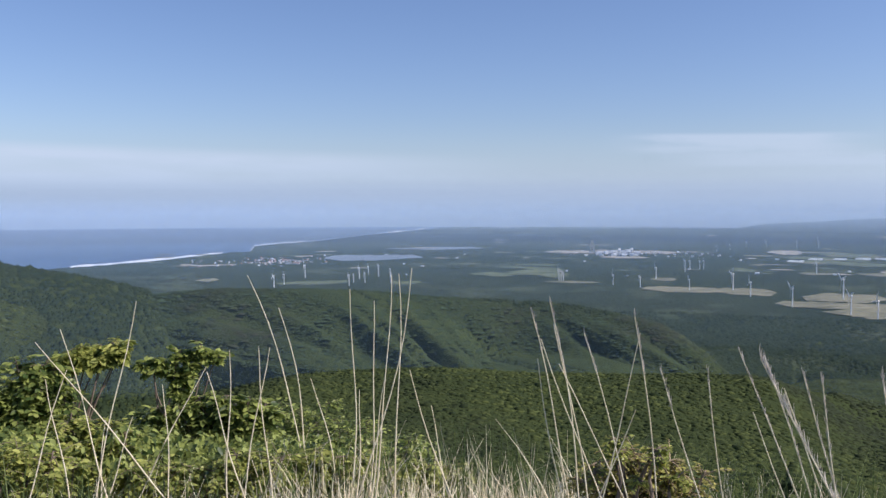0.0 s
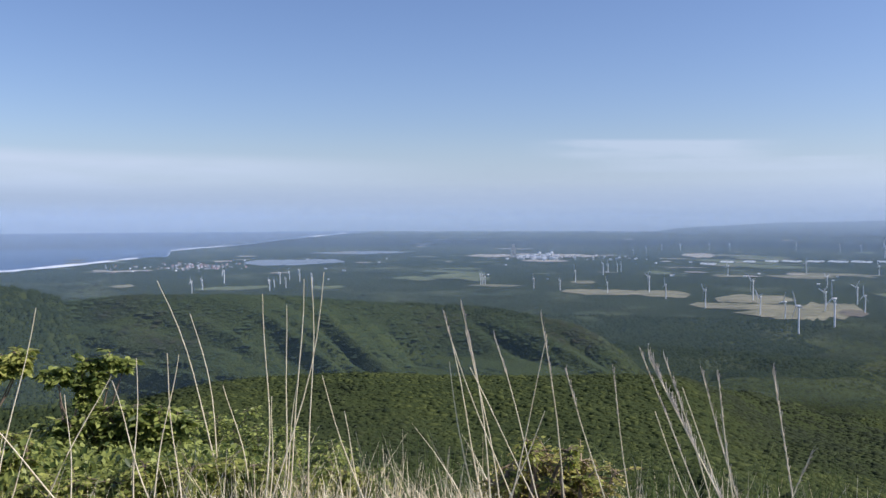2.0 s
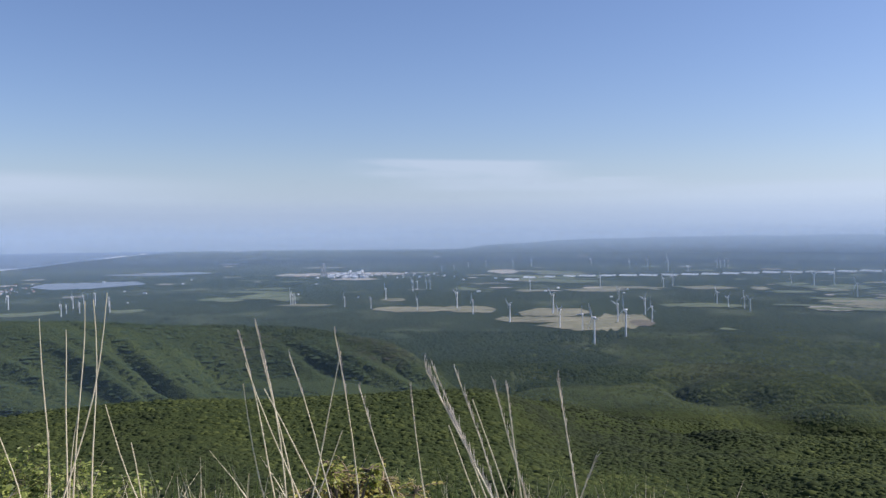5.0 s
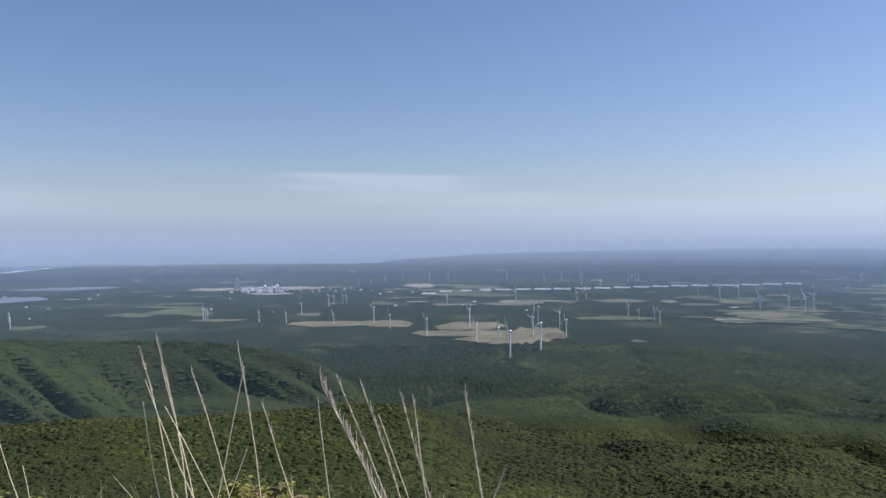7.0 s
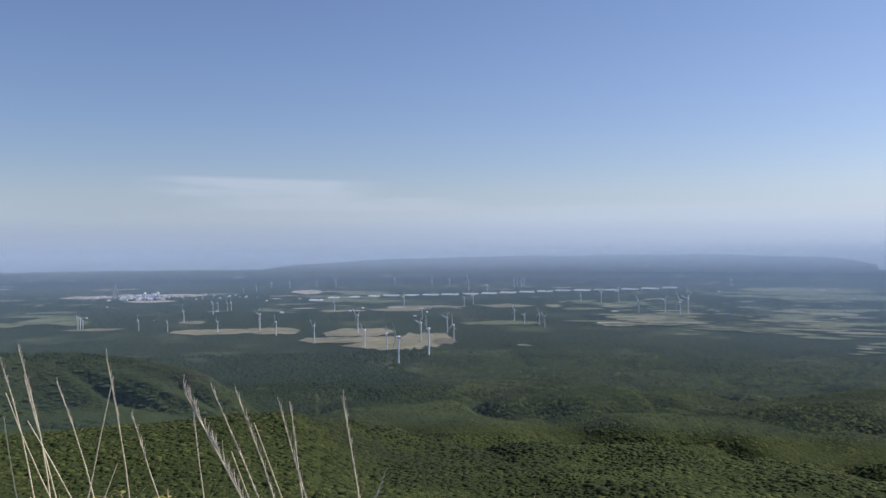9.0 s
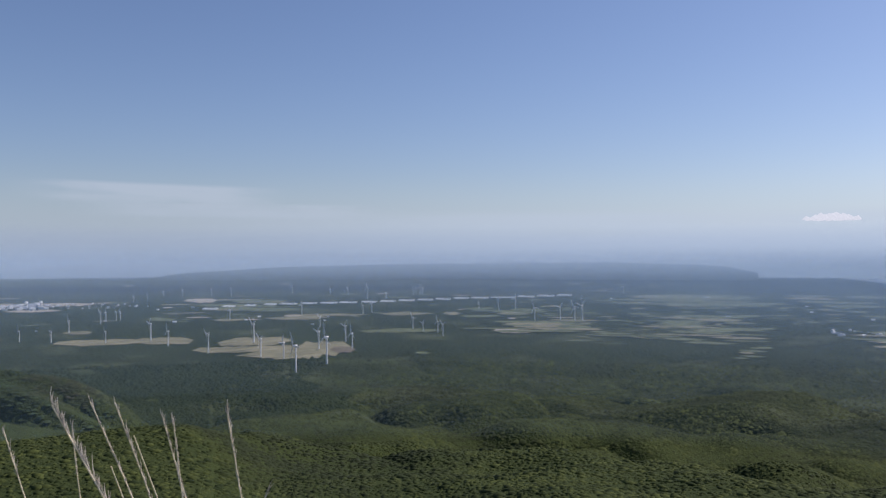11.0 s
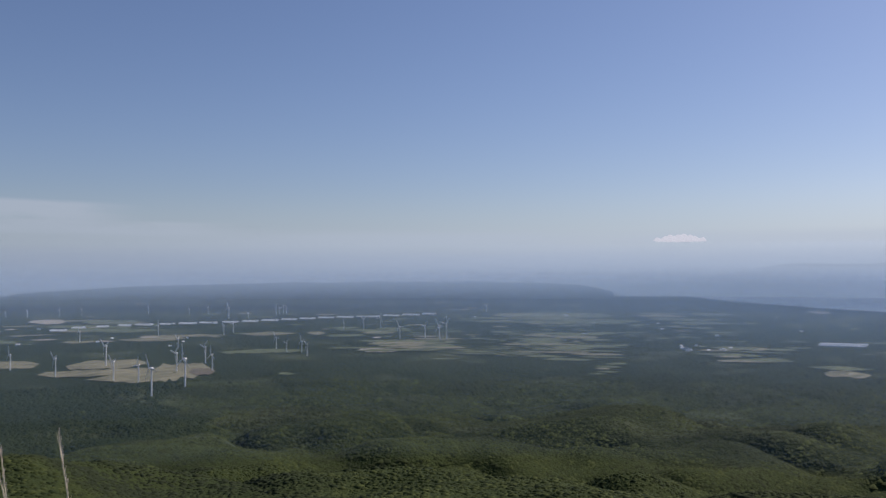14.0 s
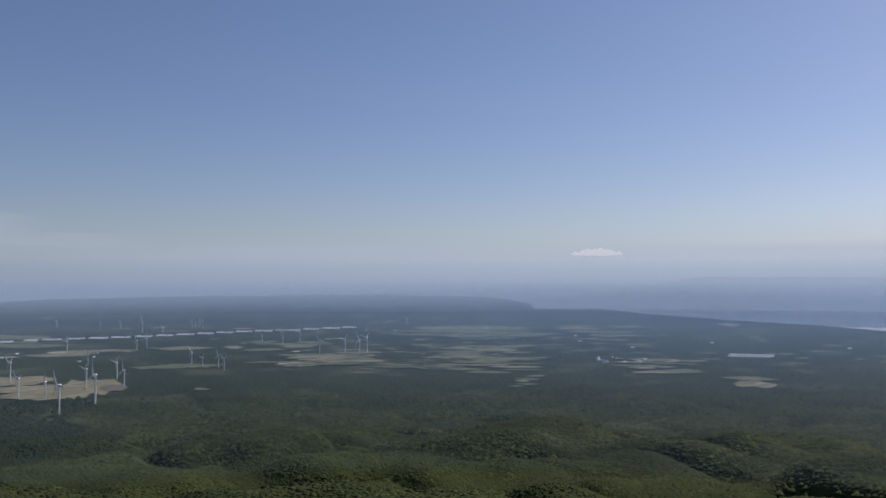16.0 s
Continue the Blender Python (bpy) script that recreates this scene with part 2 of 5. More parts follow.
# ---- mesh helpers ----
def raw(name, verts, faces, mat, parent=None, smooth=True, label=""):
    """One mesh object from arrays of corners and faces (all faces with the same number of corners)."""
    me = bpy.data.meshes.new(name)
    verts, faces = np.asarray(verts, np.float32), np.asarray(faces, np.int32)
    n, k = faces.shape
    me.vertices.add(len(verts))
    me.vertices.foreach_set("co", verts.ravel())
    me.loops.add(n * k)
    me.loops.foreach_set("vertex_index", faces.ravel())
    me.polygons.add(n)
    me.polygons.foreach_set("loop_start", np.arange(0, n * k, k, dtype=np.int32))
    me.polygons.foreach_set("use_smooth", np.full(n, smooth))
    me.update(calc_edges=True)
    me.materials.append(mat)
    ob = new(name, me)
    ob.parent = parent
    if label:
        ob["label"] = label
    return ob


def part(name, bm, mat, parent, label="", smooth=False):
    me = bpy.data.meshes.new(name)
    bm.normal_update()
    bm.to_mesh(me)
    bm.free()
    me.materials.append(mat)
    me.polygons.foreach_set("use_smooth", [smooth] * len(me.polygons))
    ob = new(name, me)
    ob.parent = parent
    if label:
        ob["label"] = label
    return ob


def grid_faces(rows, cols, wrap=False):
    i, j = np.meshgrid(np.arange(rows - 1), np.arange(cols if wrap else cols - 1), indexing="ij")
    k = (j + 1) % cols
    return np.stack([i * cols + j, i * cols + k, (i + 1) * cols + k, (i + 1) * cols + j], -1).reshape(-1, 4)


def box(bm, size, at=(0, 0, 0), turn=0.0, taper=1.0):
    made = bmesh.ops.create_cube(bm, size=1)["verts"]
    for v in made:
        if v.co.z > 0:
            v.co.x, v.co.y = v.co.x * taper, v.co.y * taper
        v.co = Matrix.Rotation(turn, 3, "Z") @ Vector((v.co.x * size[0], v.co.y * size[1], (v.co.z + 0.5) * size[2])) + Vector(at)
    return made


def tube_arrays(path, radii, sides=5):
    """Corners and faces of a tapered tube along a path of points."""
    p = np.asarray(path, float)
    d = np.gradient(p, axis=0)
    d /= np.linalg.norm(d, axis=1)[:, None] + 1e-9
    ref = np.where(np.abs(d[:, 2:3]) > 0.9, np.array([[1.0, 0, 0]]), np.array([[0, 0, 1.0]]))
    u = np.cross(d, ref)
    u /= np.linalg.norm(u, axis=1)[:, None] + 1e-9
    w = np.cross(d, u)
    a = np.arange(sides) * 2 * np.pi / sides
    ring = u[:, None] * np.cos(a)[None, :, None] + w[:, None] * np.sin(a)[None, :, None]
    v = p[:, None] + ring * np.asarray(radii, float)[:, None, None]
    return v.reshape(-1, 3), grid_faces(len(p), sides, True)


def join(pieces):
    vs, fs, n = [], [], 0
    for v, f in pieces:
        vs.append(v)
        fs.append(np.asarray(f) + n)
        n += len(v)
    return np.concatenate(vs), np.concatenate(fs)


# ---- the ground ----
bearings = np.concatenate([np.arange(-180, -36, 4.0), np.arange(-36, 86, 0.36), np.arange(86, 180, 4.0)])
reaches = np.concatenate([[0.05], np.geomspace(0.6, 60, 60), np.geomspace(62, 700, 120), np.geomspace(706, 1900, 150), np.geomspace(1910, RIM, 110)])
br, rr = np.meshgrid(np.radians(bearings), reaches)
gx, gy = rr * np.sin(br), rr * np.cos(br)
ground = raw("ground", np.stack([gx, gy, land(gx, gy)], -1).reshape(-1, 3), grid_faces(len(reaches), len(bearings), True)[:, ::-1], WOODLAND)
ground.data.materials.append(UNDERSTOREY)
ground.data.polygons.foreach_set("material_index", np.repeat((reaches[:-1] < 1000).astype(np.int32), len(bearings)))
tagged(ground, "green wooded hills falling to a wide coastal plain", "ground", kind="structure")
HILLTOP = raw("hilltop_turf", *(lambda r, a: (np.stack([r[:, None] * np.sin(a), r[:, None] * np.cos(a), land(r[:, None] * np.sin(a), r[:, None] * np.cos(a)) + 0.03], -1).reshape(-1, 3), grid_faces(len(r), len(a), True)[:, ::-1]))(np.concatenate([[0.001], np.linspace(0.3, 14, 46)]), np.radians(np.arange(0, 360, 4.0))), SOIL)
tagged(HILLTOP, "bare brown soil and turf of the hilltop", "ground", kind="structure")

# ---- water, fields and roads laid on the land ----
OPEN = []


STRIPS = {}


def ribbon(name, curve, mat, lift=1.0, rows=2, label="", category="", kind="structure", group="", loose=False):
    """A sheet between a near and a far reach: curve gives, for each bearing, (near reach, far reach)."""
    az = np.array([c[0] for c in curve])
    lo, hi = np.array([c[1] for c in curve]), np.array([c[2] for c in curve])
    OPEN.append((az, lo, hi, 0.05 if category == "field" else 0.0))
    s = np.linspace(0, 1, rows)[:, None]
    r = lo[None] * (1 - s) + hi[None] * s
    x, y = r * np.sin(np.radians(az))[None], r * np.cos(np.radians(az))[None]
    arrays = np.stack([x, y, land(x, y) + lift], -1).reshape(-1, 3), grid_faces(rows, len(az))[:, ::-1]
    if loose:
        STRIPS.setdefault(mat.name, []).append(arrays)
        return None
    return tagged(raw(name, *arrays, mat), label, category, group, kind)


def shore(name, knots, mat, step, beyond, label):
    """Water from a shoreline (bearing, dip knots) out to the rim."""
    az = np.arange(knots[0][0], knots[-1][0] + 1e-6, step)
    dips = np.interp(az, [k[0] for k in knots], [k[1] for k in knots])
    near = reaches_of(az, dips + 0.02 * (rough(az * 9, 0 * az, 3, 1) - 0.5))
    curve = [(a, r, max(r + 1, beyond)) for a, r in zip(az, near)]
    return ribbon(name, curve, mat, 1.2, 14, label, "water"), curve


def field(bearing, dip, wide, deep, mat, label, skew=0.0, seed=0, ragged=0.25, loose=False):
    """An irregular field: centre by bearing and dip, width and depth as angles seen from the hill."""
    g = np.random.default_rng(seed + 11)
    n = max(6, int(wide / 0.12))
    s = np.linspace(-1, 1, n)
    k0, k1, k2, k3 = g.uniform(0.02, 0.5, 4)
    v, a, mid = (s + 1) / 2, bearing + s * wide / 2, dip + skew * s
    near_cap = np.minimum(1, np.minimum(v / k0, (1 - v) / k1))
    far_cap = np.minimum(1, np.minimum(v / k2, (1 - v) / k3))
    wob = [(rough((s + 2) * 3 * wide, 0 * s + seed * 7.3 + k, 1.6, k) - 0.5) * 1.7 * ragged for k in (1, 2)]
    lo = reaches_of(a, mid - deep / 2 * np.maximum(near_cap * (1 + wob[0]), 0.02))
    hi = reaches_of(a, mid + deep / 2 * np.maximum(far_cap * (1 + wob[1]), 0.02))
    curve = list(zip(a, lo, np.maximum(hi, lo + 2)))
    return ribbon("field", curve, mat, 1.5 + 0.02 * (seed % 67), 4, label, "field", "thing", "fields on the plain", loose)


PACIFIC, coast = shore("sea", ((-70, -4.6), (-27, -4.1), (-23.71, -3.78), (-21.16, -3.64), (-17.5, -3.37), (-14.04, -3.04), (-12.45, -2.99), (-12.37, -2.66), (-10.47, -2.5), (-8.29, -2.37), (-4.98, -1.98), (-1.64, -1.66), (0.59, -1.47), (4, -1.05)), SEA, 0.25, RIM, "deep blue open sea meeting a hazy horizon")
BAY, bay_coast = shore("bay_water", ((54.77, -0.75), (56.27, -0.72), (57.53, -1.01), (60.03, -1.28), (64.2, -1.75), (69.16, -2.1), (74.33, -2.34), (78.07, -2.6), (95, -2.9)), BAY_SHEEN, 0.25, RIM, "calm bay water, sky reflection painted pale, below hazy mountains")
line = [c for c in coast if -23.5 < c[0] < -14.2]
ribbon("surf", [(a, r - 9 - 26 * rough(a * 8, 1, 3, 2), r + 12 + 40 * rough(a * 8, 9, 4, 3)) for a, r, _ in line], FOAM, 2.2, 3, "white line of breaking surf along the shore", "surf")
line = [c for c in coast if -12.6 < c[0] < -1.2]
ribbon("surf", [(a, r - 6 - 14 * rough(a * 8, 1, 3, 2), r + 11 + 26 * rough(a * 8, 9, 4, 3)) for a, r, _ in line], FOAM, 4.0, 3, "white line of breaking surf along the shore", "surf")
line = [c for c in bay_coast if c[0] > 57.5]
ribbon("surf", [(a, r - 1, r + 6 + 10 * rough(a * 8, 9, 4, 3)) for a, r, _ in line], FOAM, 2.2, 3, "thin pale line of surf along the bay shore", "surf")


def lake(bearing, dip, wide, deep, label, seed):
    ob = field(bearing, dip, wide, deep, LAKE, label, 0.0, seed, 0.2)
    ob.name = "lake"
    return tagged(ob, label, "lake", "lakes on the plain", "structure")


lake(-4.53, -3.47, 6.67, 0.36, "long pale lake behind the dunes", 1)
lake(-0.56, -2.869, 6.63, 0.186, "narrow strip of far water", 2)
lake(15.95, -1.292, 5.85, 0.429, "far pale lagoon under the horizon", 3)
lake(4.30, -1.419, 5.18, 0.186, "far pale lagoon under the horizon", 4)
field(-8.54, -5.068, 4.86, 0.218, GREEN_FIELD, "pale green meadow among dark woods", 0, 0, 0.34)
field(-2.43, -5.127, 2.16, 0.220, GREEN_FIELD, "pale green meadow among dark woods", 0, 1, 0.34)
field(-15.23, -4.779, 1.50, 0.198, STRAW_FIELD, "straw-coloured mown field among dark woods", 0, 2, 0.34)
field(8.46, -5.039, 3.84, 0.147, STRAW_FIELD, "straw-coloured mown field among dark woods", 0, 3, 0.34)
field(14.26, -4.783, 1.68, 0.180, STRAW_FIELD, "straw-coloured mown field among dark woods", 0, 4, 0.34)
field(15.58, -5.419, 5.37, 0.339, STRAW_FIELD, "straw-coloured mown field among dark woods", 0, 5, 0.22)
field(19.01, -5.443, 4.21, 0.423, STRAW_FIELD, "straw-coloured mown field among dark woods", 0, 6, 0.22)
field(23.37, -4.217, 2.36, 0.137, STRAW_FIELD, "straw-coloured mown field among dark woods", 0, 8, 0.34)
field(8.18, -3.087, 3.29, 0.201, BARE_EARTH, "pale bare earth clearing", 0, 10, 0.34)
field(7.09, -4.571, 2.57, 0.201, GREEN_FIELD, "pale green meadow among dark woods", 0, 12, 0.34)
field(3.02, -4.543, 2.61, 0.183, GREEN_FIELD, "pale green meadow among dark woods", 0, 13, 0.34)
field(12.66, -3.048, 5.68, 0.199, BARE_EARTH, "pale bare earth clearing", 0, 15, 0.34)
field(11.79, -3.406, 3.22, 0.109, BARE_EARTH, "pale bare earth clearing", 0, 16, 0.34)
field(-15.43, -3.844, 4.16, 0.072, BARE_EARTH, "pale bare earth clearing", 0, 17, 0.34)
field(24.94, -5.631, 4.84, 0.508, STRAW_FIELD, "straw-coloured mown field among dark woods", 0, 18, 0.22)
field(25.26, -6.116, 8.62, 0.380, STRAW_FIELD, "straw-coloured mown field among dark woods", 0, 19, 0.22)
field(26.42, -6.510, 5.57, 0.569, STRAW_FIELD, "straw-coloured mown field among dark woods", 0, 20, 0.22)
field(29.25, -6.146, 3.79, 0.883, STRAW_FIELD, "straw-coloured mown field among dark woods", 0, 21, 0.22)
field(27.50, -4.142, 4.15, 0.257, STRAW_FIELD, "straw-coloured mown field among dark woods", 0, 22, 0.34)
field(29.84, -3.978, 4.96, 0.147, STRAW_FIELD, "straw-coloured mown field among dark woods", 0, 23, 0.34)
field(34.65, -3.914, 3.57, 0.217, STRAW_FIELD, "straw-coloured mown field among dark woods", 0, 24, 0.34)
field(34.31, -5.040, 5.80, 0.254, GREEN_FIELD, "pale green meadow among dark woods", 0, 25, 0.34)
field(37.66, -3.933, 1.19, 0.198, STRAW_FIELD, "straw-coloured mown field among dark woods", 0, 26, 0.34)
field(43.22, -4.616, 4.59, 0.420, STRAW_FIELD, "straw-coloured mown field among dark woods", 0, 27, 0.34)
field(41.76, -5.087, 2.88, 0.230, BARE_EARTH, "pale bare earth clearing", 0, 28, 0.34)
field(35.76, -6.524, 1.06, 0.144, GREEN_FIELD, "pale green meadow among dark woods", 0, 30, 0.34)
field(14.57, -4.797, 1.09, 0.147, STRAW_FIELD, "straw-coloured mown field among dark woods", 0, 31, 0.34)
field(19.08, -4.109, 1.67, 0.201, GREEN_FIELD, "pale green meadow among dark woods", 0, 32, 0.34)
field(70.81, -6.015, 2.62, 0.375, STRAW_FIELD, "straw-coloured mown field among dark woods", 0, 33, 0.34)
field(70.44, -5.682, 3.61, 0.241, GREEN_FIELD, "pale green meadow among dark woods", 0, 34, 0.34)
field(69.23, -2.360, 1.44, 0.172, BARE_EARTH, "pale bare earth clearing", 0, 35, 0.34)
field(65.00, -4.696, 3.71, 0.195, STRAW_FIELD, "straw-coloured mown field among dark woods", 0, 38, 0.34)
field(26.04, -3.593, 5.15, 0.244, GREEN_FIELD, "pale green meadow among dark woods", 0, 39, 0.34)
field(21.48, -2.981, 2.10, 0.239, BARE_EARTH, "pale bare earth clearing", 0, 40, 0.34)
field(39.38, -3.600, 2.17, 0.107, GREEN_FIELD, "long narrow meadow strip between hedges", 0, 41, 0.34)
field(42.70, -3.664, 2.45, 0.140, GREEN_FIELD, "long narrow meadow strip between hedges", 0, 42, 0.34)
field(40.28, -3.734, 2.83, 0.086, GREEN_FIELD, "long narrow meadow strip between hedges", 0, 43, 0.25)
field(41.97, -3.831, 3.64, 0.141, GREEN_FIELD, "long narrow meadow strip between hedges", 0, 44, 0.25)
field(41.61, -3.917, 2.28, 0.135, STRAW_FIELD, "long narrow meadow strip between hedges", 0, 45, 0.25)
field(41.58, -3.967, 1.78, 0.129, GREEN_FIELD, "long narrow meadow strip between hedges", 0, 46, 0.25)
field(39.54, -4.109, 2.71, 0.154, GREEN_FIELD, "long narrow meadow strip between hedges", 0, 47, 0.25)
field(45.71, -4.352, 3.49, 0.117, STRAW_FIELD, "long narrow meadow strip between hedges", 0, 48, 0.25)
field(42.56, -4.473, 4.39, 0.122, GREEN_FIELD, "long narrow meadow strip between hedges", 0, 49, 0.25)
field(45.10, -4.449, 3.54, 0.072, GREEN_FIELD, "long narrow meadow strip between hedges", 0, 50, 0.25)
field(43.30, -4.588, 3.54, 0.110, STRAW_FIELD, "long narrow meadow strip between hedges", 0, 51, 0.25)
field(42.47, -4.699, 3.27, 0.088, GREEN_FIELD, "long narrow meadow strip between hedges", 0, 52, 0.25)
field(44.63, -4.704, 3.74, 0.097, STRAW_FIELD, "long narrow meadow strip between hedges", 0, 53, 0.25)
field(39.82, -4.914, 3.02, 0.091, GREEN_FIELD, "long narrow meadow strip between hedges", 0, 54, 0.25)
field(41.92, -4.911, 3.45, 0.086, GREEN_FIELD, "long narrow meadow strip between hedges", 0, 55, 0.25)
field(45.07, -4.909, 4.90, 0.151, STRAW_FIELD, "long narrow meadow strip between hedges", 0, 56, 0.25)
field(41.47, -5.086, 2.67, 0.155, GREEN_FIELD, "long narrow meadow strip between hedges", 0, 57, 0.25)
field(43.55, -5.062, 5.87, 0.140, GREEN_FIELD, "long narrow meadow strip between hedges", 0, 58, 0.25)
field(45.94, -4.584, 2.41, 0.101, GREEN_FIELD, "long narrow meadow strip between hedges", 0, 59, 0.25)
field(45.20, -4.716, 1.52, 0.083, GREEN_FIELD, "long narrow meadow strip between hedges", 0, 60, 0.25)
field(45.67, -4.787, 2.10, 0.152, GREEN_FIELD, "long narrow meadow strip between hedges", 0, 61, 0.25)
field(45.30, -4.965, 1.63, 0.083, GREEN_FIELD, "long narrow meadow strip between hedges", 0, 62, 0.25)
field(47.18, -5.076, 1.54, 0.089, GREEN_FIELD, "long narrow meadow strip between hedges", 0, 63, 0.25)
field(48.10, -5.171, 2.50, 0.101, GREEN_FIELD, "long narrow meadow strip between hedges", 0, 64, 0.25)
field(46.86, -5.275, 1.96, 0.071, GREEN_FIELD, "long narrow meadow strip between hedges", 0, 65, 0.25)
field(48.04, -5.309, 3.23, 0.109, GREEN_FIELD, "long narrow meadow strip between hedges", 0, 66, 0.25)
field(46.07, -5.628, 1.99, 0.088, GREEN_FIELD, "long narrow meadow strip between hedges", 0, 67, 0.25)
field(56.10, -3.871, 2.04, 0.124, GREEN_FIELD, "long narrow meadow strip between hedges", 0, 68, 0.25)
field(54.21, -3.950, 4.34, 0.146, GREEN_FIELD, "long narrow meadow strip between hedges", 0, 69, 0.25)
field(52.10, -4.058, 2.19, 0.154, STRAW_FIELD, "long narrow meadow strip between hedges", 0, 70, 0.25)
field(54.46, -4.094, 2.82, 0.146, GREEN_FIELD, "long narrow meadow strip between hedges", 0, 71, 0.25)
field(54.37, -4.143, 3.34, 0.136, STRAW_FIELD, "long narrow meadow strip between hedges", 0, 72, 0.25)
field(52.33, -4.293, 4.52, 0.162, GREEN_FIELD, "long narrow meadow strip between hedges", 0, 73, 0.25)
field(55.94, -4.333, 2.02, 0.084, GREEN_FIELD, "long narrow meadow strip between hedges", 0, 74, 0.25)
field(51.82, -4.421, 2.10, 0.132, GREEN_FIELD, "long narrow meadow strip between hedges", 0, 75, 0.25)
field(52.77, -4.518, 4.44, 0.074, GREEN_FIELD, "long narrow meadow strip between hedges", 0, 76, 0.25)
field(52.25, -4.637, 5.33, 0.147, STRAW_FIELD, "long narrow meadow strip between hedges", 0, 77, 0.25)
field(55.87, -4.678, 4.18, 0.091, GREEN_FIELD, "long narrow meadow strip between hedges", 0, 78, 0.25)
field(55.00, -4.767, 5.33, 0.116, GREEN_FIELD, "long narrow meadow strip between hedges", 0, 79, 0.25)
field(54.54, -4.895, 2.49, 0.117, GREEN_FIELD, "long narrow meadow strip between hedges", 0, 80, 0.25)
field(52.96, -4.973, 2.85, 0.143, GREEN_FIELD, "long narrow meadow strip between hedges", 0, 81, 0.25)
field(55.29, -5.038, 5.14, 0.080, GREEN_FIELD, "long narrow meadow strip between hedges", 0, 82, 0.25)
field(53.02, -5.151, 5.02, 0.094, STRAW_FIELD, "long narrow meadow strip between hedges", 0, 83, 0.25)
field(51.24, -5.295, 2.72, 0.130, GREEN_FIELD, "long narrow meadow strip between hedges", 0, 84, 0.25)
field(55.90, -5.258, 3.79, 0.143, STRAW_FIELD, "long narrow meadow strip between hedges", 0, 85, 0.25)
field(52.59, -5.424, 3.05, 0.149, GREEN_FIELD, "long narrow meadow strip between hedges", 0, 86, 0.25)
field(56.33, -5.440, 2.90, 0.088, GREEN_FIELD, "long narrow meadow strip between hedges", 0, 87, 0.25)
field(54.13, -5.614, 3.50, 0.155, GREEN_FIELD, "long narrow meadow strip between hedges", 0, 88, 0.25)
field(53.33, -2.650, 4.62, 0.118, GREEN_FIELD, "long narrow meadow strip between hedges", 0, 89, 0.25)
field(50.58, -2.700, 3.58, 0.152, GREEN_FIELD, "long narrow meadow strip between hedges", 0, 90, 0.25)
field(53.60, -2.752, 7.64, 0.136, GREEN_FIELD, "long narrow meadow strip between hedges", 0, 91, 0.25)
field(52.76, -2.796, 7.33, 0.158, STRAW_FIELD, "long narrow meadow strip between hedges", 0, 92, 0.25)
field(53.64, -2.837, 6.74, 0.114, GREEN_FIELD, "long narrow meadow strip between hedges", 0, 93, 0.25)
field(54.25, -2.884, 4.83, 0.086, GREEN_FIELD, "long narrow meadow strip between hedges", 0, 94, 0.25)
field(51.01, -2.976, 6.90, 0.157, GREEN_FIELD, "long narrow meadow strip between hedges", 0, 95, 0.25)
field(53.93, -3.014, 4.78, 0.082, STRAW_FIELD, "long narrow meadow strip between hedges", 0, 96, 0.25)
field(54.32, -3.061, 4.01, 0.103, GREEN_FIELD, "long narrow meadow strip between hedges", 0, 97, 0.25)
field(57.22, -3.116, 3.24, 0.148, GREEN_FIELD, "long narrow meadow strip between hedges", 0, 98, 0.25)
field(51.11, -3.203, 7.55, 0.128, GREEN_FIELD, "long narrow meadow strip between hedges", 0, 99, 0.25)
field(54.35, -3.215, 7.40, 0.162, GREEN_FIELD, "long narrow meadow strip between hedges", 0, 100, 0.25)
field(57.15, -5.845, 1.40, 0.128, GREEN_FIELD, "long narrow meadow strip between hedges", 0, 101, 0.25)
field(56.67, -6.039, 1.66, 0.126, GREEN_FIELD, "long narrow meadow strip between hedges", 0, 102, 0.25)
field(56.29, -6.172, 1.04, 0.102, STRAW_FIELD, "long narrow meadow strip between hedges", 0, 103, 0.25)
field(56.66, -6.371, 1.63, 0.108, GREEN_FIELD, "long narrow meadow strip between hedges", 0, 104, 0.25)
field(55.93, -6.510, 1.14, 0.089, GREEN_FIELD, "long narrow meadow strip between hedges", 0, 105, 0.25)
field(64.35, -4.672, 3.16, 0.154, GREEN_FIELD, "long narrow meadow strip between hedges", 0, 106, 0.25)
field(67.14, -4.719, 1.80, 0.155, GREEN_FIELD, "long narrow meadow strip between hedges", 0, 107, 0.25)
field(63.06, -4.863, 2.47, 0.094, STRAW_FIELD, "long narrow meadow strip between hedges", 0, 108, 0.25)
field(65.65, -4.892, 3.76, 0.083, GREEN_FIELD, "long narrow meadow strip between hedges", 0, 109, 0.25)
field(63.87, -5.084, 3.97, 0.140, GREEN_FIELD, "long narrow meadow strip between hedges", 0, 110, 0.25)
field(64.16, -5.123, 3.98, 0.116, GREEN_FIELD, "long narrow meadow strip between hedges", 0, 111, 0.25)
field(63.93, -5.219, 1.78, 0.081, STRAW_FIELD, "long narrow meadow strip between hedges", 0, 112, 0.25)
field(66.53, -5.301, 2.32, 0.130, GREEN_FIELD, "long narrow meadow strip between hedges", 0, 113, 0.25)
field(65.88, -5.403, 3.89, 0.132, GREEN_FIELD, "long narrow meadow strip between hedges", 0, 114, 0.25)
field(65.01, -5.489, 3.39, 0.114, STRAW_FIELD, "long narrow meadow strip between hedges", 0, 115, 0.25)
field(60.18, -2.582, 3.26, 0.087, GREEN_FIELD, "long narrow meadow strip between hedges", 0, 116, 0.25)
field(62.97, -2.600, 2.93, 0.148, GREEN_FIELD, "long narrow meadow strip between hedges", 0, 117, 0.25)
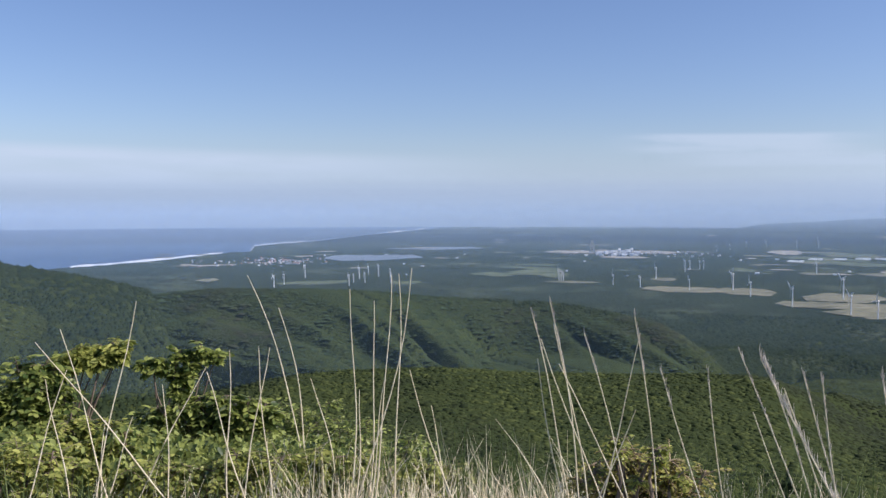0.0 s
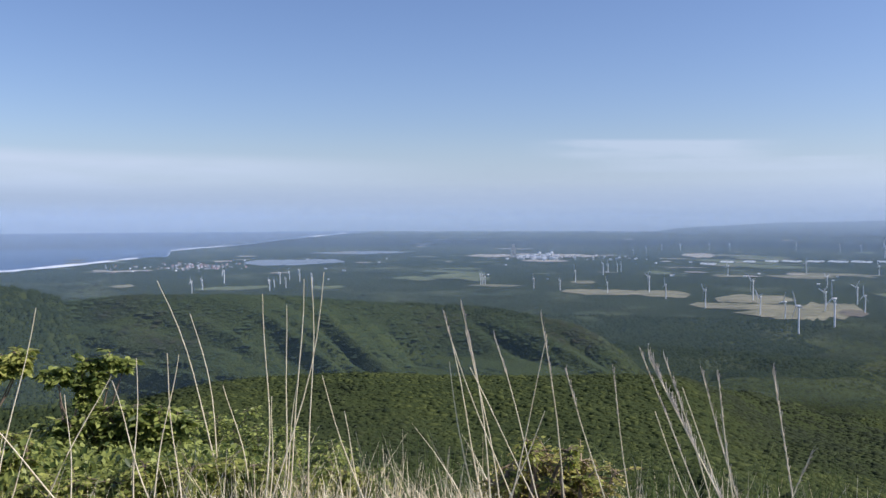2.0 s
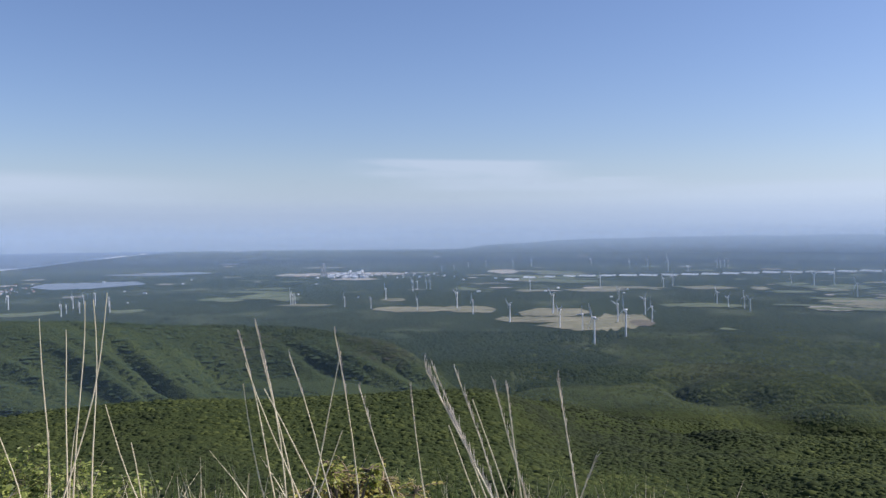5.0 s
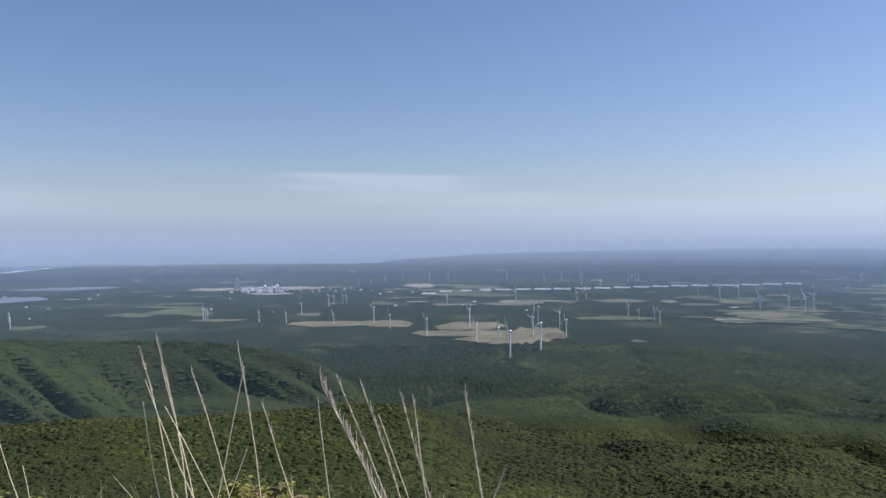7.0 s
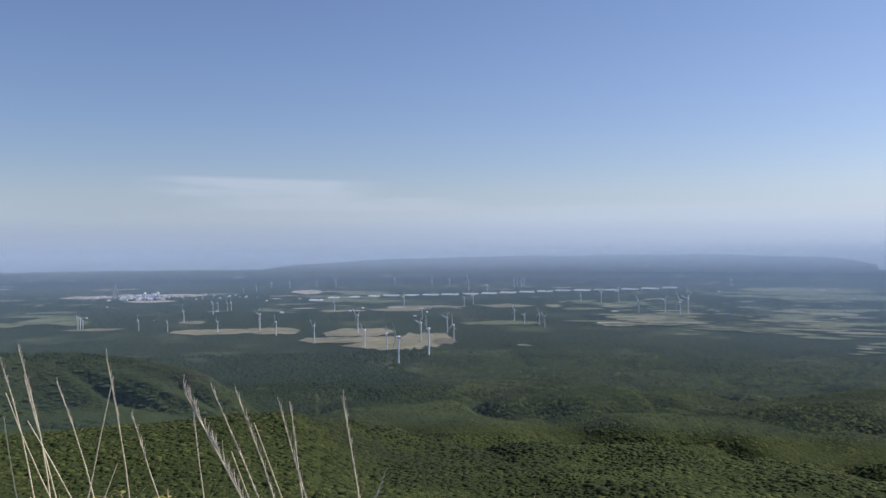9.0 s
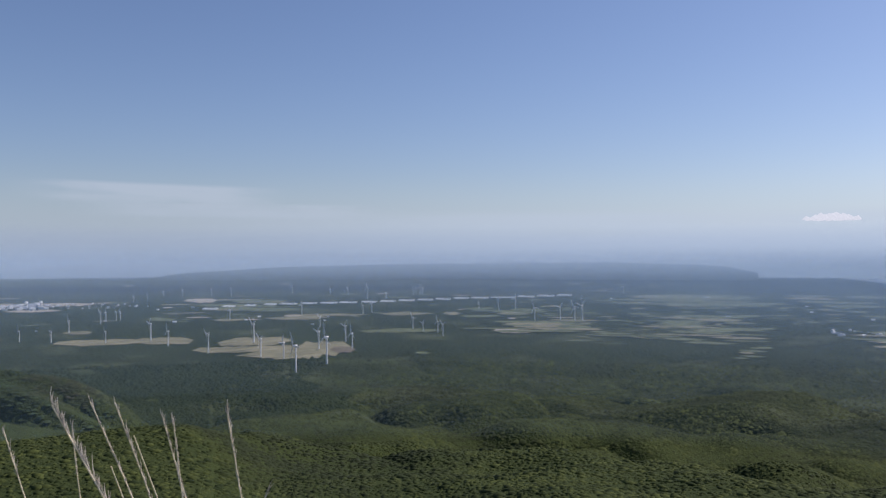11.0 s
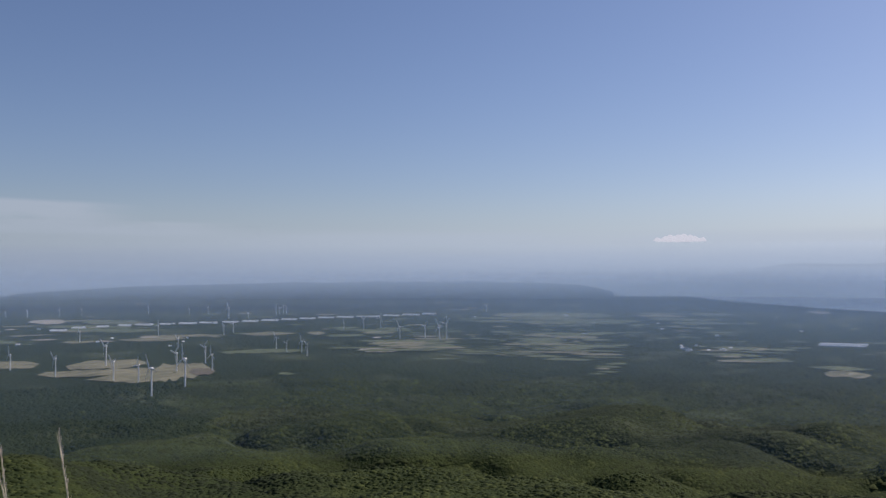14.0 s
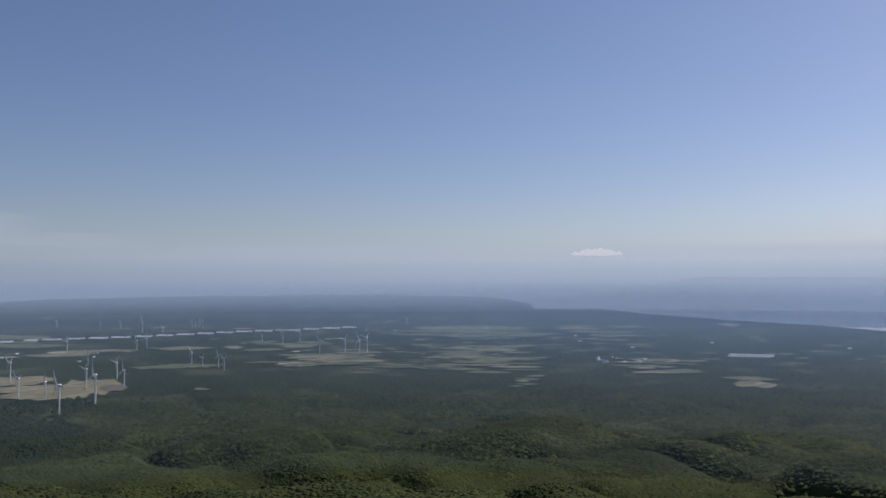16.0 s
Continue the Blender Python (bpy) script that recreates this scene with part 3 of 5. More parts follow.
field(59.93, -2.723, 3.10, 0.151, STRAW_FIELD, "long narrow meadow strip between hedges", 0, 118, 0.25)
field(60.28, -2.935, 2.36, 0.149, GREEN_FIELD, "long narrow meadow strip between hedges", 0, 119, 0.25)
field(62.01, -2.954, 3.39, 0.136, GREEN_FIELD, "long narrow meadow strip between hedges", 0, 120, 0.25)
field(62.73, -3.151, 4.55, 0.153, GREEN_FIELD, "long narrow meadow strip between hedges", 0, 121, 0.25)
field(6.32, -3.961, 3.22, 0.128, GREEN_FIELD, "long narrow meadow strip between hedges", 0, 122, 0.25)
field(4.93, -4.132, 3.37, 0.134, GREEN_FIELD, "long narrow meadow strip between hedges", 0, 123, 0.25)
field(6.00, -4.212, 1.55, 0.098, GREEN_FIELD, "long narrow meadow strip between hedges", 0, 124, 0.25)
field(6.93, -4.249, 2.10, 0.132, GREEN_FIELD, "long narrow meadow strip between hedges", 0, 125, 0.25)
field(6.44, -4.372, 3.31, 0.156, GREEN_FIELD, "long narrow meadow strip between hedges", 0, 126, 0.25)
field(5.51, -4.441, 2.73, 0.166, GREEN_FIELD, "long narrow meadow strip between hedges", 0, 127, 0.25)
field(5.42, -4.555, 2.96, 0.125, GREEN_FIELD, "long narrow meadow strip between hedges", 0, 128, 0.25)
field(3.70, -4.683, 1.91, 0.147, GREEN_FIELD, "long narrow meadow strip between hedges", 0, 129, 0.25)
field(7.43, -4.711, 1.71, 0.150, GREEN_FIELD, "long narrow meadow strip between hedges", 0, 130, 0.25)
field(24.77, -3.024, 2.82, 0.120, GREEN_FIELD, "long narrow meadow strip between hedges", 0, 131, 0.25)
field(24.41, -3.123, 1.36, 0.080, STRAW_FIELD, "long narrow meadow strip between hedges", 0, 132, 0.25)
field(25.28, -3.172, 2.62, 0.092, GREEN_FIELD, "long narrow meadow strip between hedges", 0, 133, 0.25)
field(24.16, -3.292, 1.37, 0.151, STRAW_FIELD, "long narrow meadow strip between hedges", 0, 134, 0.25)
field(25.13, -3.332, 1.82, 0.134, GREEN_FIELD, "long narrow meadow strip between hedges", 0, 135, 0.25)
field(22.75, -3.475, 1.66, 0.145, GREEN_FIELD, "long narrow meadow strip between hedges", 0, 136, 0.25)
field(24.26, -3.499, 2.68, 0.121, GREEN_FIELD, "long narrow meadow strip between hedges", 0, 137, 0.25)
field(23.82, -3.524, 2.45, 0.112, GREEN_FIELD, "long narrow meadow strip between hedges", 0, 138, 0.25)
field(25.89, -3.584, 1.78, 0.078, GREEN_FIELD, "long narrow meadow strip between hedges", 0, 139, 0.25)
field(23.35, -2.927, 3.77, 0.083, STRAW_FIELD, "long narrow meadow strip between hedges", 0, 140, 0.25)
field(25.48, -3.006, 3.06, 0.121, GREEN_FIELD, "long narrow meadow strip between hedges", 0, 141, 0.25)
field(26.03, -3.101, 2.59, 0.090, STRAW_FIELD, "long narrow meadow strip between hedges", 0, 142, 0.25)
field(26.32, -3.211, 1.83, 0.102, GREEN_FIELD, "long narrow meadow strip between hedges", 0, 143, 0.25)
field(23.04, -3.258, 3.59, 0.153, GREEN_FIELD, "long narrow meadow strip between hedges", 0, 144, 0.25)
field(25.45, -3.348, 1.64, 0.091, GREEN_FIELD, "long narrow meadow strip between hedges", 0, 145, 0.25)
field(23.51, -3.462, 2.30, 0.166, GREEN_FIELD, "long narrow meadow strip between hedges", 0, 146, 0.25)
field(23.36, -3.574, 3.78, 0.094, STRAW_FIELD, "long narrow meadow strip between hedges", 0, 147, 0.25)

field(30.50, -6.287, 1.70, 0.400, PLOUGHED, "brown ploughed strip beside a straw field", 0, 66, 0.34)

# patchwork of paddies and meadows towards the bay
g = np.random.default_rng(21)
for k in range(210):
    a = g.uniform(42.0, 64.0)
    d = -1.9 - 3.6 * g.random() ** 0.8
    if d < -3.2 - 0.11 * (62 - a) - 1.0 or (a > 57 and d > -3.0):
        continue
    kind = GREEN_FIELD if g.random() < 0.82 else STRAW_FIELD
    field(a, d, g.uniform(0.4, 2.0), g.uniform(0.03, 0.085), kind, "", 0.0, 200 + k, 0.5, True)
for k in range(26):
    a = g.uniform(60.0, 82.0)
    d = -3.1 - 1.7 * g.random()
    field(a, d, g.uniform(0.6, 2.2), g.uniform(0.04, 0.1), GREEN_FIELD, "", 0.0, 400 + k, 0.6, True)
for k in range(120):
    a = g.uniform(-20.0, 48.0)
    d = -1.9 - 2.4 * g.random()
    if d > -3.0 and a < -4:
        continue
    field(a, d, 0.5 + g.gamma(1.5, 0.6), g.uniform(0.025, 0.07), (GREEN_FIELD, STRAW_FIELD, GREEN_FIELD, BARE_EARTH)[k % 4], "", 0.0, 500 + k, 0.6, True)
for mat, label in ((GREEN_FIELD, "narrow green meadow strips among far woods"), (STRAW_FIELD, "narrow straw-coloured field strips among far woods"), (BARE_EARTH, "thin pale bare clearings among far woods")):
    tagged(raw("field_strips", *join(STRIPS[mat.name]), mat), label, "field", kind="stuff")


# ---- woods ----
def dome(seed, rings, sides, pointed=False):
    """A lumpy tree crown of unit width: from its hem to its top."""
    g = np.random.default_rng(seed)
    v, f = [], []
    for i in range(rings):
        t = i / rings
        rad = 0.5 * (1 - t) ** 0.9 if pointed else 0.5 * math.cos(t * math.pi / 2 * 0.96) ** 0.8
        h = t * (2.1 if pointed else 0.72)
        for j in range(sides):
            a = (j + 0.5 * (i % 2)) * 2 * math.pi / sides
            q = rad * g.uniform(0.72, 1.25)
            v.append((q * math.cos(a), q * math.sin(a), h + g.uniform(-0.06, 0.06)))
    v.append((g.uniform(-0.08, 0.08), g.uniform(-0.08, 0.08), 2.1 if pointed else 0.74))
    for i in range(rings - 1):
        for j in range(sides):
            k = (j + 1) % sides
            p, q, s, t = i * sides + j, i * sides + k, (i + 1) * sides + k, (i + 1) * sides + j
            f += [(p, q, s), (p, s, t)]
    for j in range(sides):
        f.append(((rings - 1) * sides + j, (rings - 1) * sides + (j + 1) % sides, len(v) - 1))
    return np.array(v), np.array(f)


def scatter(name, x, y, size, mat, rings, sides, pointed, label, tall=1.0, lift=0.0):
    """Many crowns joined into one mesh."""
    g = np.random.default_rng(len(x))
    z = land(x, y)
    vs, fs, n = [], [], 0
    shapes = [dome(s, rings, sides, pointed) for s in range(5)]
    pick = g.integers(0, 5, len(x))
    for s, (dv, df) in enumerate(shapes):
        m = np.nonzero(pick == s)[0]
        a = g.uniform(0, 2 * np.pi, len(m))
        c, sn = np.cos(a)[:, None], np.sin(a)[:, None]
        w = size[m][:, None]
        vx = (dv[None, :, 0] * c - dv[None, :, 1] * sn) * w * g.uniform(0.85, 1.25, (len(m), 1)) + x[m][:, None]
        vy = (dv[None, :, 0] * sn + dv[None, :, 1] * c) * w * g.uniform(0.85, 1.25, (len(m), 1)) + y[m][:, None]
        vz = dv[None, :, 2] * w * tall * g.uniform(0.75, 1.35, (len(m), 1)) + (z[m] - size[m] * min(0.16, 0.4 * tall) + lift)[:, None]
        vs.append(np.stack([vx, vy, vz], -1).reshape(-1, 3))
        fs.append((df[None] + (np.arange(len(m)) * len(dv))[:, None, None] + n).reshape(-1, 3))
        n += len(m) * len(dv)
    ob = raw(name, np.concatenate(vs), np.concatenate(fs), mat)
    return tagged(ob, label, "forest", kind="stuff")


def strewn(lo, hi, width_of, left, right, fill, seed):
    """Random spots at an even cover: reach from lo to hi, crown width growing with reach."""
    g = np.random.default_rng(seed)
    edges = np.geomspace(lo, hi, 40)
    xs, ys, ws = [], [], []
    for a, b in zip(edges[:-1], edges[1:]):
        w = width_of((a + b) / 2)
        n = int(fill * (b * b - a * a) / 2 * radians(right - left) / (w * w))
        r = np.sqrt(g.uniform(a * a, b * b, n))
        t = np.radians(g.uniform(left, right, n))
        xs.append(r * np.sin(t))
        ys.append(r * np.cos(t))
        ws.append(w * np.minimum(0.5 + g.gamma(1.6, 0.34, n), 2.6))
    return np.concatenate(xs), np.concatenate(ys), np.concatenate(ws)


def conifer_zone(x, y):
    r, az = np.hypot(x, y), np.degrees(np.arctan2(x, y))
    q = rough(x, y, 70, 1)
    shoulder = (r > 540) & (r < 960) & (az < -15.5)
    valley = (r > 1060) & (az > 1) & (az < 26 + 6 * q) & (r < 2050)
    return shoulder & (q > 0.18) | valley & (q > 0.08) | (r > 780) & (r < 1030) & (az < 17) & (gullies(az, r) < 0.1 + 0.1 * q)


# what the hill and ridges let one see: the highest dip so far along each bearing
sight_az, sight_r = np.arange(-32, 83, 0.5), np.geomspace(60, 2300, 260)
sa, sr = np.meshgrid(np.radians(sight_az), sight_r, indexing="ij")
sight = np.maximum.accumulate(land(sr * np.sin(sa), sr * np.cos(sa)) / sr, axis=1)


def exposed(x, y, w):
    """True where crowns stand in the open, not behind a crest."""
    r, az = np.hypot(x, y), np.degrees(np.arctan2(x, y))
    i = np.clip(np.round((az + 32) / 0.5).astype(int), 0, len(sight_az) - 1)
    j = np.clip(np.searchsorted(sight_r, r) - 1, 0, len(sight_r) - 1)
    return (land(x, y) + w * 1.3) / r > sight[i, j] - 0.002


def wooded(x, y):
    """True off the water and the fields."""
    r, az = np.hypot(x, y), np.degrees(np.arctan2(x, y))
    ok = np.ones(len(x), bool)
    lone = np.random.default_rng(len(x)).random(len(x))
    for a, lo, hi, trees in OPEN:
        m = (az >= a[0]) & (az <= a[-1])
        ok[m] &= ~((r[m] > np.interp(az[m], a, lo) - 4) & (r[m] < np.interp(az[m], a, hi) + 2) & (lone[m] >= trees))
    return ok


def grown(lo, hi, width_of, fill, seed):
    x, y, w = strewn(lo, hi, width_of, -30, 80, fill, seed)
    m = exposed(x, y, w) & wooded(x, y)
    return x[m], y[m], w[m]


x, y, w = grown(150, 380, lambda r: 2.8 + r * 0.0006, 2.0, 1)
scatter("forest", x, y, w, CANOPY, 2, 6, False, "dense sunlit green broadleaf forest on the near slope", 0.34)
x, y, w = grown(380, 560, lambda r: 2.8 + r * 0.0008, 1.8, 4)
scatter("forest", x, y, w, CANOPY, 2, 5, False, "dense sunlit green broadleaf forest on the near slope", 0.32)
x, y, w = grown(560, 820, lambda r: max(3.3, r * 0.0042), 1.5, 2)
m = conifer_zone(x, y)
scatter("forest", x[~m], y[~m], w[~m], CANOPY, 2, 5, False, "dense green broadleaf forest on rolling lower slopes", 0.36)
scatter("conifer_forest", x[m], y[m], w[m] * 1.25, CONIFER, 2, 5, True, "dark green conifer plantation on the hill shoulder", 0.24)
x, y, w = grown(820, 2000, lambda r: r * 0.004, 1.3, 5)
m = conifer_zone(x, y)
side = ~m & (np.degrees(np.arctan2(x, y)) > 16)
scatter("forest", x[side], y[side], w[side], CANOPY, 1, 6, False, "dense green broadleaf forest on rolling lower slopes", 0.46)
m2 = ~m & ~side
scatter("forest", x[m2], y[m2], w[m2], RIDGE_CANOPY, 1, 6, False, "dense green broadleaf forest on ridges and valley sides", 0.26)
scatter("conifer_forest", x[m], y[m], w[m] * np.where(np.hypot(x[m], y[m]) > 1050, 0.9, 1.25), CONIFER, 1, 6, True, "dark green conifer plantation on the shaded valley sides", 0.2)
x, y, w = strewn(2000, 4500, lambda r: r * 0.0046, -28, 80, 0.62, 3)
far = (rough(x, y, 240, 2) > 0.36) & wooded(x, y)
x, y, w = x[far], y[far], w[far]
scatter("far_woods", x, y, w, FAR_WOOD, 1, 6, False, "dark patches of woodland between fields", 0.3)


# ---- wind turbines ----
def wind_turbine(spin):
    """Hub 60 m above its base, rotor of three blades to the +y side."""
    t = new("wind_turbine")
    v, f = tube_arrays([(0, 0, z) for z in np.linspace(-6, 59, 8)], np.linspace(2.05, 1.35, 8), 12)
    raw("tower", v, f, WHITE_METAL, t)
    bm = bmesh.new()
    box(bm, (3.4, 9.5, 3.6), (0, 0.8, 58.4))
    bmesh.ops.bevel(bm, geom=bm.edges[:], offset=0.8, segments=2, affect="EDGES")
    part("nacelle", bm, WHITE_METAL, t, smooth=True)
    v, f = tube_arrays([(0, 5.4, 60), (0, 6.6, 60), (0, 7.6, 60), (0, 8.1, 60)], (1.7, 1.7, 1.2, 0.2), 12)
    rotor = raw("hub", v, f, WHITE_METAL, t)
    for k in range(3):
        a = radians(spin + 120 * k)
        s = np.linspace(0, 1, 9)
        half = np.interp(s, (0, 0.08, 0.22, 1), (1.0, 1.1, 2.3, 0.6))
        thick = np.interp(s, (0, 0.1, 0.25, 1), (0.8, 0.7, 0.42, 0.1))
        rows = []
        for q, h, th in zip(s, half, thick):
            d = 1.2 + q * 33
            for u, wv in ((-h, 0), (0, th), (h, 0), (0, -th)):
                px, pz = u, d
                rows.append((px * math.cos(a) + pz * math.sin(a), 6.6 + wv + u * 0.25, 60 - px * math.sin(a) + pz * math.cos(a)))
        raw("blade", np.array(rows), grid_faces(9, 4, True), WHITE_METAL, rotor)
    return tagged(t, "white three-bladed wind turbine on a tall tubular tower", "wind turbine", "wind turbines on the plain")


TURBINES = [wind_turbine(s) for s in (4, 28, 52, 76, 100)]
first = {}


def turbine_at(bearing, dip, hub, kind, face=-88.0):
    """Stands a turbine on the land: base by bearing and dip, hub height in metres."""
    p = place(bearing, dip)
    m = pose(p.x, p.y, p.z, 0, 0, -face) @ Matrix.Scale(hub / 60.0, 4)
    if kind in first:
        copy_thing(TURBINES[kind], m)
    else:
        first[kind] = m


turbine_at(-11.04, -5.307, 32.9, 0)
turbine_at(-10.39, -5.173, 30.4, 2)
turbine_at(-9.04, -4.718, 37.8, 4)
turbine_at(-6.19, -5.270, 30.3, 1)
turbine_at(-5.89, -5.088, 22.9, 3)
turbine_at(-5.52, -4.833, 34.0, 1)
turbine_at(-5.15, -5.096, 27.8, 3)
turbine_at(-4.92, -4.542, 24.9, 0)
turbine_at(-4.26, -4.695, 34.7, 2)
turbine_at(-3.48, -4.737, 25.9, 4)
turbine_at(-3.44, -5.146, 29.3, 2)
turbine_at(7.61, -4.938, 31.6, 4)
turbine_at(7.75, -4.937, 28.3, 1)
turbine_at(7.90, -4.972, 24.8, 3)
turbine_at(11.10, -5.185, 28.6, 0)
turbine_at(12.82, -5.300, 28.0, 3)
turbine_at(13.80, -4.774, 34.9, 0)
turbine_at(15.58, -4.271, 35.6, 2)
turbine_at(15.89, -4.122, 29.2, 4)
turbine_at(16.48, -4.075, 27.5, 1)
turbine_at(16.72, -4.070, 27.5, 4)
turbine_at(15.87, -5.447, 30.0, 1)
turbine_at(18.50, -5.374, 44.8, 3)
turbine_at(19.54, -5.727, 36.9, 0)
turbine_at(21.97, -6.259, 43.0, 2)
turbine_at(23.30, -4.219, 34.4, 0)
turbine_at(24.80, -5.693, 48.8, 2)
turbine_at(25.24, -6.613, 42.6, 2)
turbine_at(26.69, -6.792, 39.0, 4)
turbine_at(27.46, -7.631, 55.4, 1)
turbine_at(28.95, -6.191, 44.6, 3)
turbine_at(29.46, -7.101, 57.6, 0)
turbine_at(30.68, -5.698, 41.4, 3)
turbine_at(31.11, -6.205, 40.3, 0)
turbine_at(29.02, -4.756, 30.8, 2)
turbine_at(27.84, -3.912, 33.2, 4)
turbine_at(31.81, -3.928, 31.0, 1)
turbine_at(32.39, -3.814, 31.6, 4)
turbine_at(35.09, -4.913, 34.3, 1)
turbine_at(35.76, -5.119, 26.8, 3)
turbine_at(36.72, -5.138, 31.4, 0)
turbine_at(37.07, -5.346, 31.9, 2)
turbine_at(39.43, -3.623, 23.7, 0)
turbine_at(40.72, -3.637, 35.3, 2)
turbine_at(41.83, -3.583, 37.4, 4)
turbine_at(43.09, -4.291, 40.0, 1)
turbine_at(44.75, -4.284, 41.4, 3)
turbine_at(45.68, -4.361, 45.7, 1)
turbine_at(46.16, -4.348, 50.7, 3)
turbine_at(17.48, -2.952, 20.5, 0)
turbine_at(18.29, -2.847, 20.9, 2)
turbine_at(19.26, -2.668, 21.7, 4)
turbine_at(20.41, -2.637, 24.2, 2)
turbine_at(22.16, -2.608, 24.4, 4)
turbine_at(23.39, -2.612, 26.8, 1)
turbine_at(27.25, -2.542, 27.1, 3)
turbine_at(29.69, -2.613, 24.3, 0)
turbine_at(30.83, -2.610, 26.7, 3)
turbine_at(32.10, -2.899, 43.4, 0)
turbine_at(33.33, -2.929, 22.6, 2)
turbine_at(35.09, -2.662, 28.3, 4)
turbine_at(35.30, -2.660, 28.3, 1)
turbine_at(35.55, -2.622, 28.5, 4)
turbine_at(35.73, -2.621, 28.5, 1)
turbine_at(48.78, -2.527, 26.8, 3)
turbine_at(46.15, -3.255, 24.1, 0)
for kind, m in first.items():
    TURBINES[kind].matrix_basis = m


# ---- buildings ----
def block(name, wide, deep, tall, turn, at, wall, roof, label, category, group, gable=0.0):
    b = new(name)
    bm = bmesh.new()
    box(bm, (wide, deep, tall + 3), (0, 0, -3))
    part("wall", bm, wall, b)
    bm = bmesh.new()
    if gable:
        vs = [bm.verts.new(c) for c in ((-wide * 0.54, -deep * 0.56, tall), (wide * 0.54, -deep * 0.56, tall), (wide * 0.54, deep * 0.56, tall), (-wide * 0.54, deep * 0.56, tall), (-wide * 0.54, 0, tall + gable), (wide * 0.54, 0, tall + gable))]
        for q in ((0, 1, 5, 4), (2, 3, 4, 5), (0, 4, 3), (1, 2, 5), (0, 3, 2, 1)):
            bm.faces.new([vs[i] for i in q])
    else:
        box(bm, (wide * 1.03, deep * 1.03, max(0.5, tall * 0.06)), (0, 0, tall))
    part("roof", bm, roof, b)
    b.matrix_basis = pose(*at, 0, 0, turn)
    return tagged(b, label, category, group)


g = np.random.default_rng(5)
# fishing town behind the shore
for k in range(150):
    u = g.random()
    a = -16.2 + 8.6 * u
    d = -3.3 - 0.55 * g.random() - 0.1 * (1 - u)
    if g.random() < 0.6:
        a, d = g.normal(-10.9, 1.1), g.normal(-3.66, 0.1)
    s = g.uniform(0.24, 0.46)
    red = g.random() < 0.5
    block("house", 17 * s, 11 * s, 7 * s, g.uniform(0, 180), place(a, d), GREY_WALL if k % 3 else WHITE_WALL, RED_ROOF if red else GREY_ROOF, "small %s town house with a %s gabled roof" % ("grey" if k % 3 else "white", "red-brown" if red else "grey"), "house", "houses of the coastal town", 4 * s)
# scattered farms and the village on the way to the bay
for k in range(46):
    a, d = (g.uniform(60.9, 64.2), g.uniform(-4.95, -4.55)) if k < 14 else (g.uniform(-4, 30), g.uniform(-4.6, -3.2)) if k < 34 else (g.uniform(44, 80), g.uniform(-4.2, -2.6))
    s = g.uniform(0.35, 0.75)
    block("house", 18 * s, 11 * s, 5 * s, g.uniform(0, 180), place(a, d), WHITE_WALL, (GREY_ROOF, WHITE_METAL)[k % 2], "small pale farm building with a gabled roof", "house", "farm buildings on the plain", 3 * s)
# long greenhouses in a clearing
for k in range(8):
    block("greenhouse", 38, 10, 3, -70.5, place(69.62 + 0.6 * (k % 4) + 0.1 * (k // 4), -4.36 + 0.1 * (k // 4)), WHITE_WALL, WHITE_WALL, "long low white greenhouse in a clearing", "greenhouse", "greenhouses in a clearing", 2.5)
# works with white halls
for k in range(100):
    a = g.normal(11.5, 0.95) if k < 55 else g.uniform(8.0, 18.5)
    d = -3.02 - 0.3 * g.random()
    s = g.uniform(0.35, 0.7) * (1.15 if abs(a - 11.4) < 1.3 else 0.6)
    pale = g.random() < 0.72
    block("works_hall", g.uniform(14, 34) * s, g.uniform(12, 22) * s, g.uniform(6, 17) * s, g.uniform(-25, 25), place(a, d), WHITE_WALL if pale else GREY_WALL, WHITE_METAL if pale else GREY_ROOF, "%s flat-roofed industrial hall" % ("white" if pale else "grey"), "industrial building", "halls of the industrial works")


def stack(bearing, dip, tall, label):
    s = new("chimney_stack")
    v, f = tube_arrays([(0, 0, z) for z in np.linspace(-3, tall, 6)], np.linspace(3.2, 2.2, 6), 10)
    raw("shaft", v, f, GREY_WALL, s)
    bm = bmesh.new()
    box(bm, (8, 8, 7), (0, 0, tall - 6), 0.3, 0.8)
    part("head", bm, WHITE_METAL, s)
    s.matrix_basis = Matrix.Translation(place(bearing, dip))
    tagged(s, label, "chimney", "stacks of the industrial works")


stack(11.48, -3.25, 26, "slim white ventilation stack above the works")
stack(12.26, -3.25, 27, "slim white ventilation stack above the works")


def lattice_mast(bearing, dip, tall, foot):
    """A tall tapering steel mast with four legs and cross bracing."""
    mast = new("lattice_mast")
    p = place(bearing, dip)
    levels = np.linspace(0, 1, 8)
    corner = lambda k, t: np.array([(1, 1), (-1, 1), (-1, -1), (1, -1)][k % 4] + (0,)) * foot * (1 - 0.8 * t) + np.array([0, 0, t * tall])
    for k in range(4):
        v, f = tube_arrays([corner(k, t) for t in levels], np.full(8, 1.0), 5)
        raw("leg", v, f, GREY_WALL, mast)
        runs = [tube_arrays([corner(k + i % 2, a), corner(k + 1 - i % 2, b)], (0.6, 0.6), 4) for i, (a, b) in enumerate(zip(levels[:-1], levels[1:]))]
        runs += [tube_arrays([corner(k, a), corner(k + 1, a)], (0.6, 0.6), 4) for a in levels[1:]]
        raw("brace", *join(runs), GREY_WALL, mast)
    mast.matrix_basis = Matrix.Translation(p)
    tagged(mast, "tall grey steel lattice mast beside the works", "mast")


lattice_mast(9.75, -3.19, 52.0, 11.0)


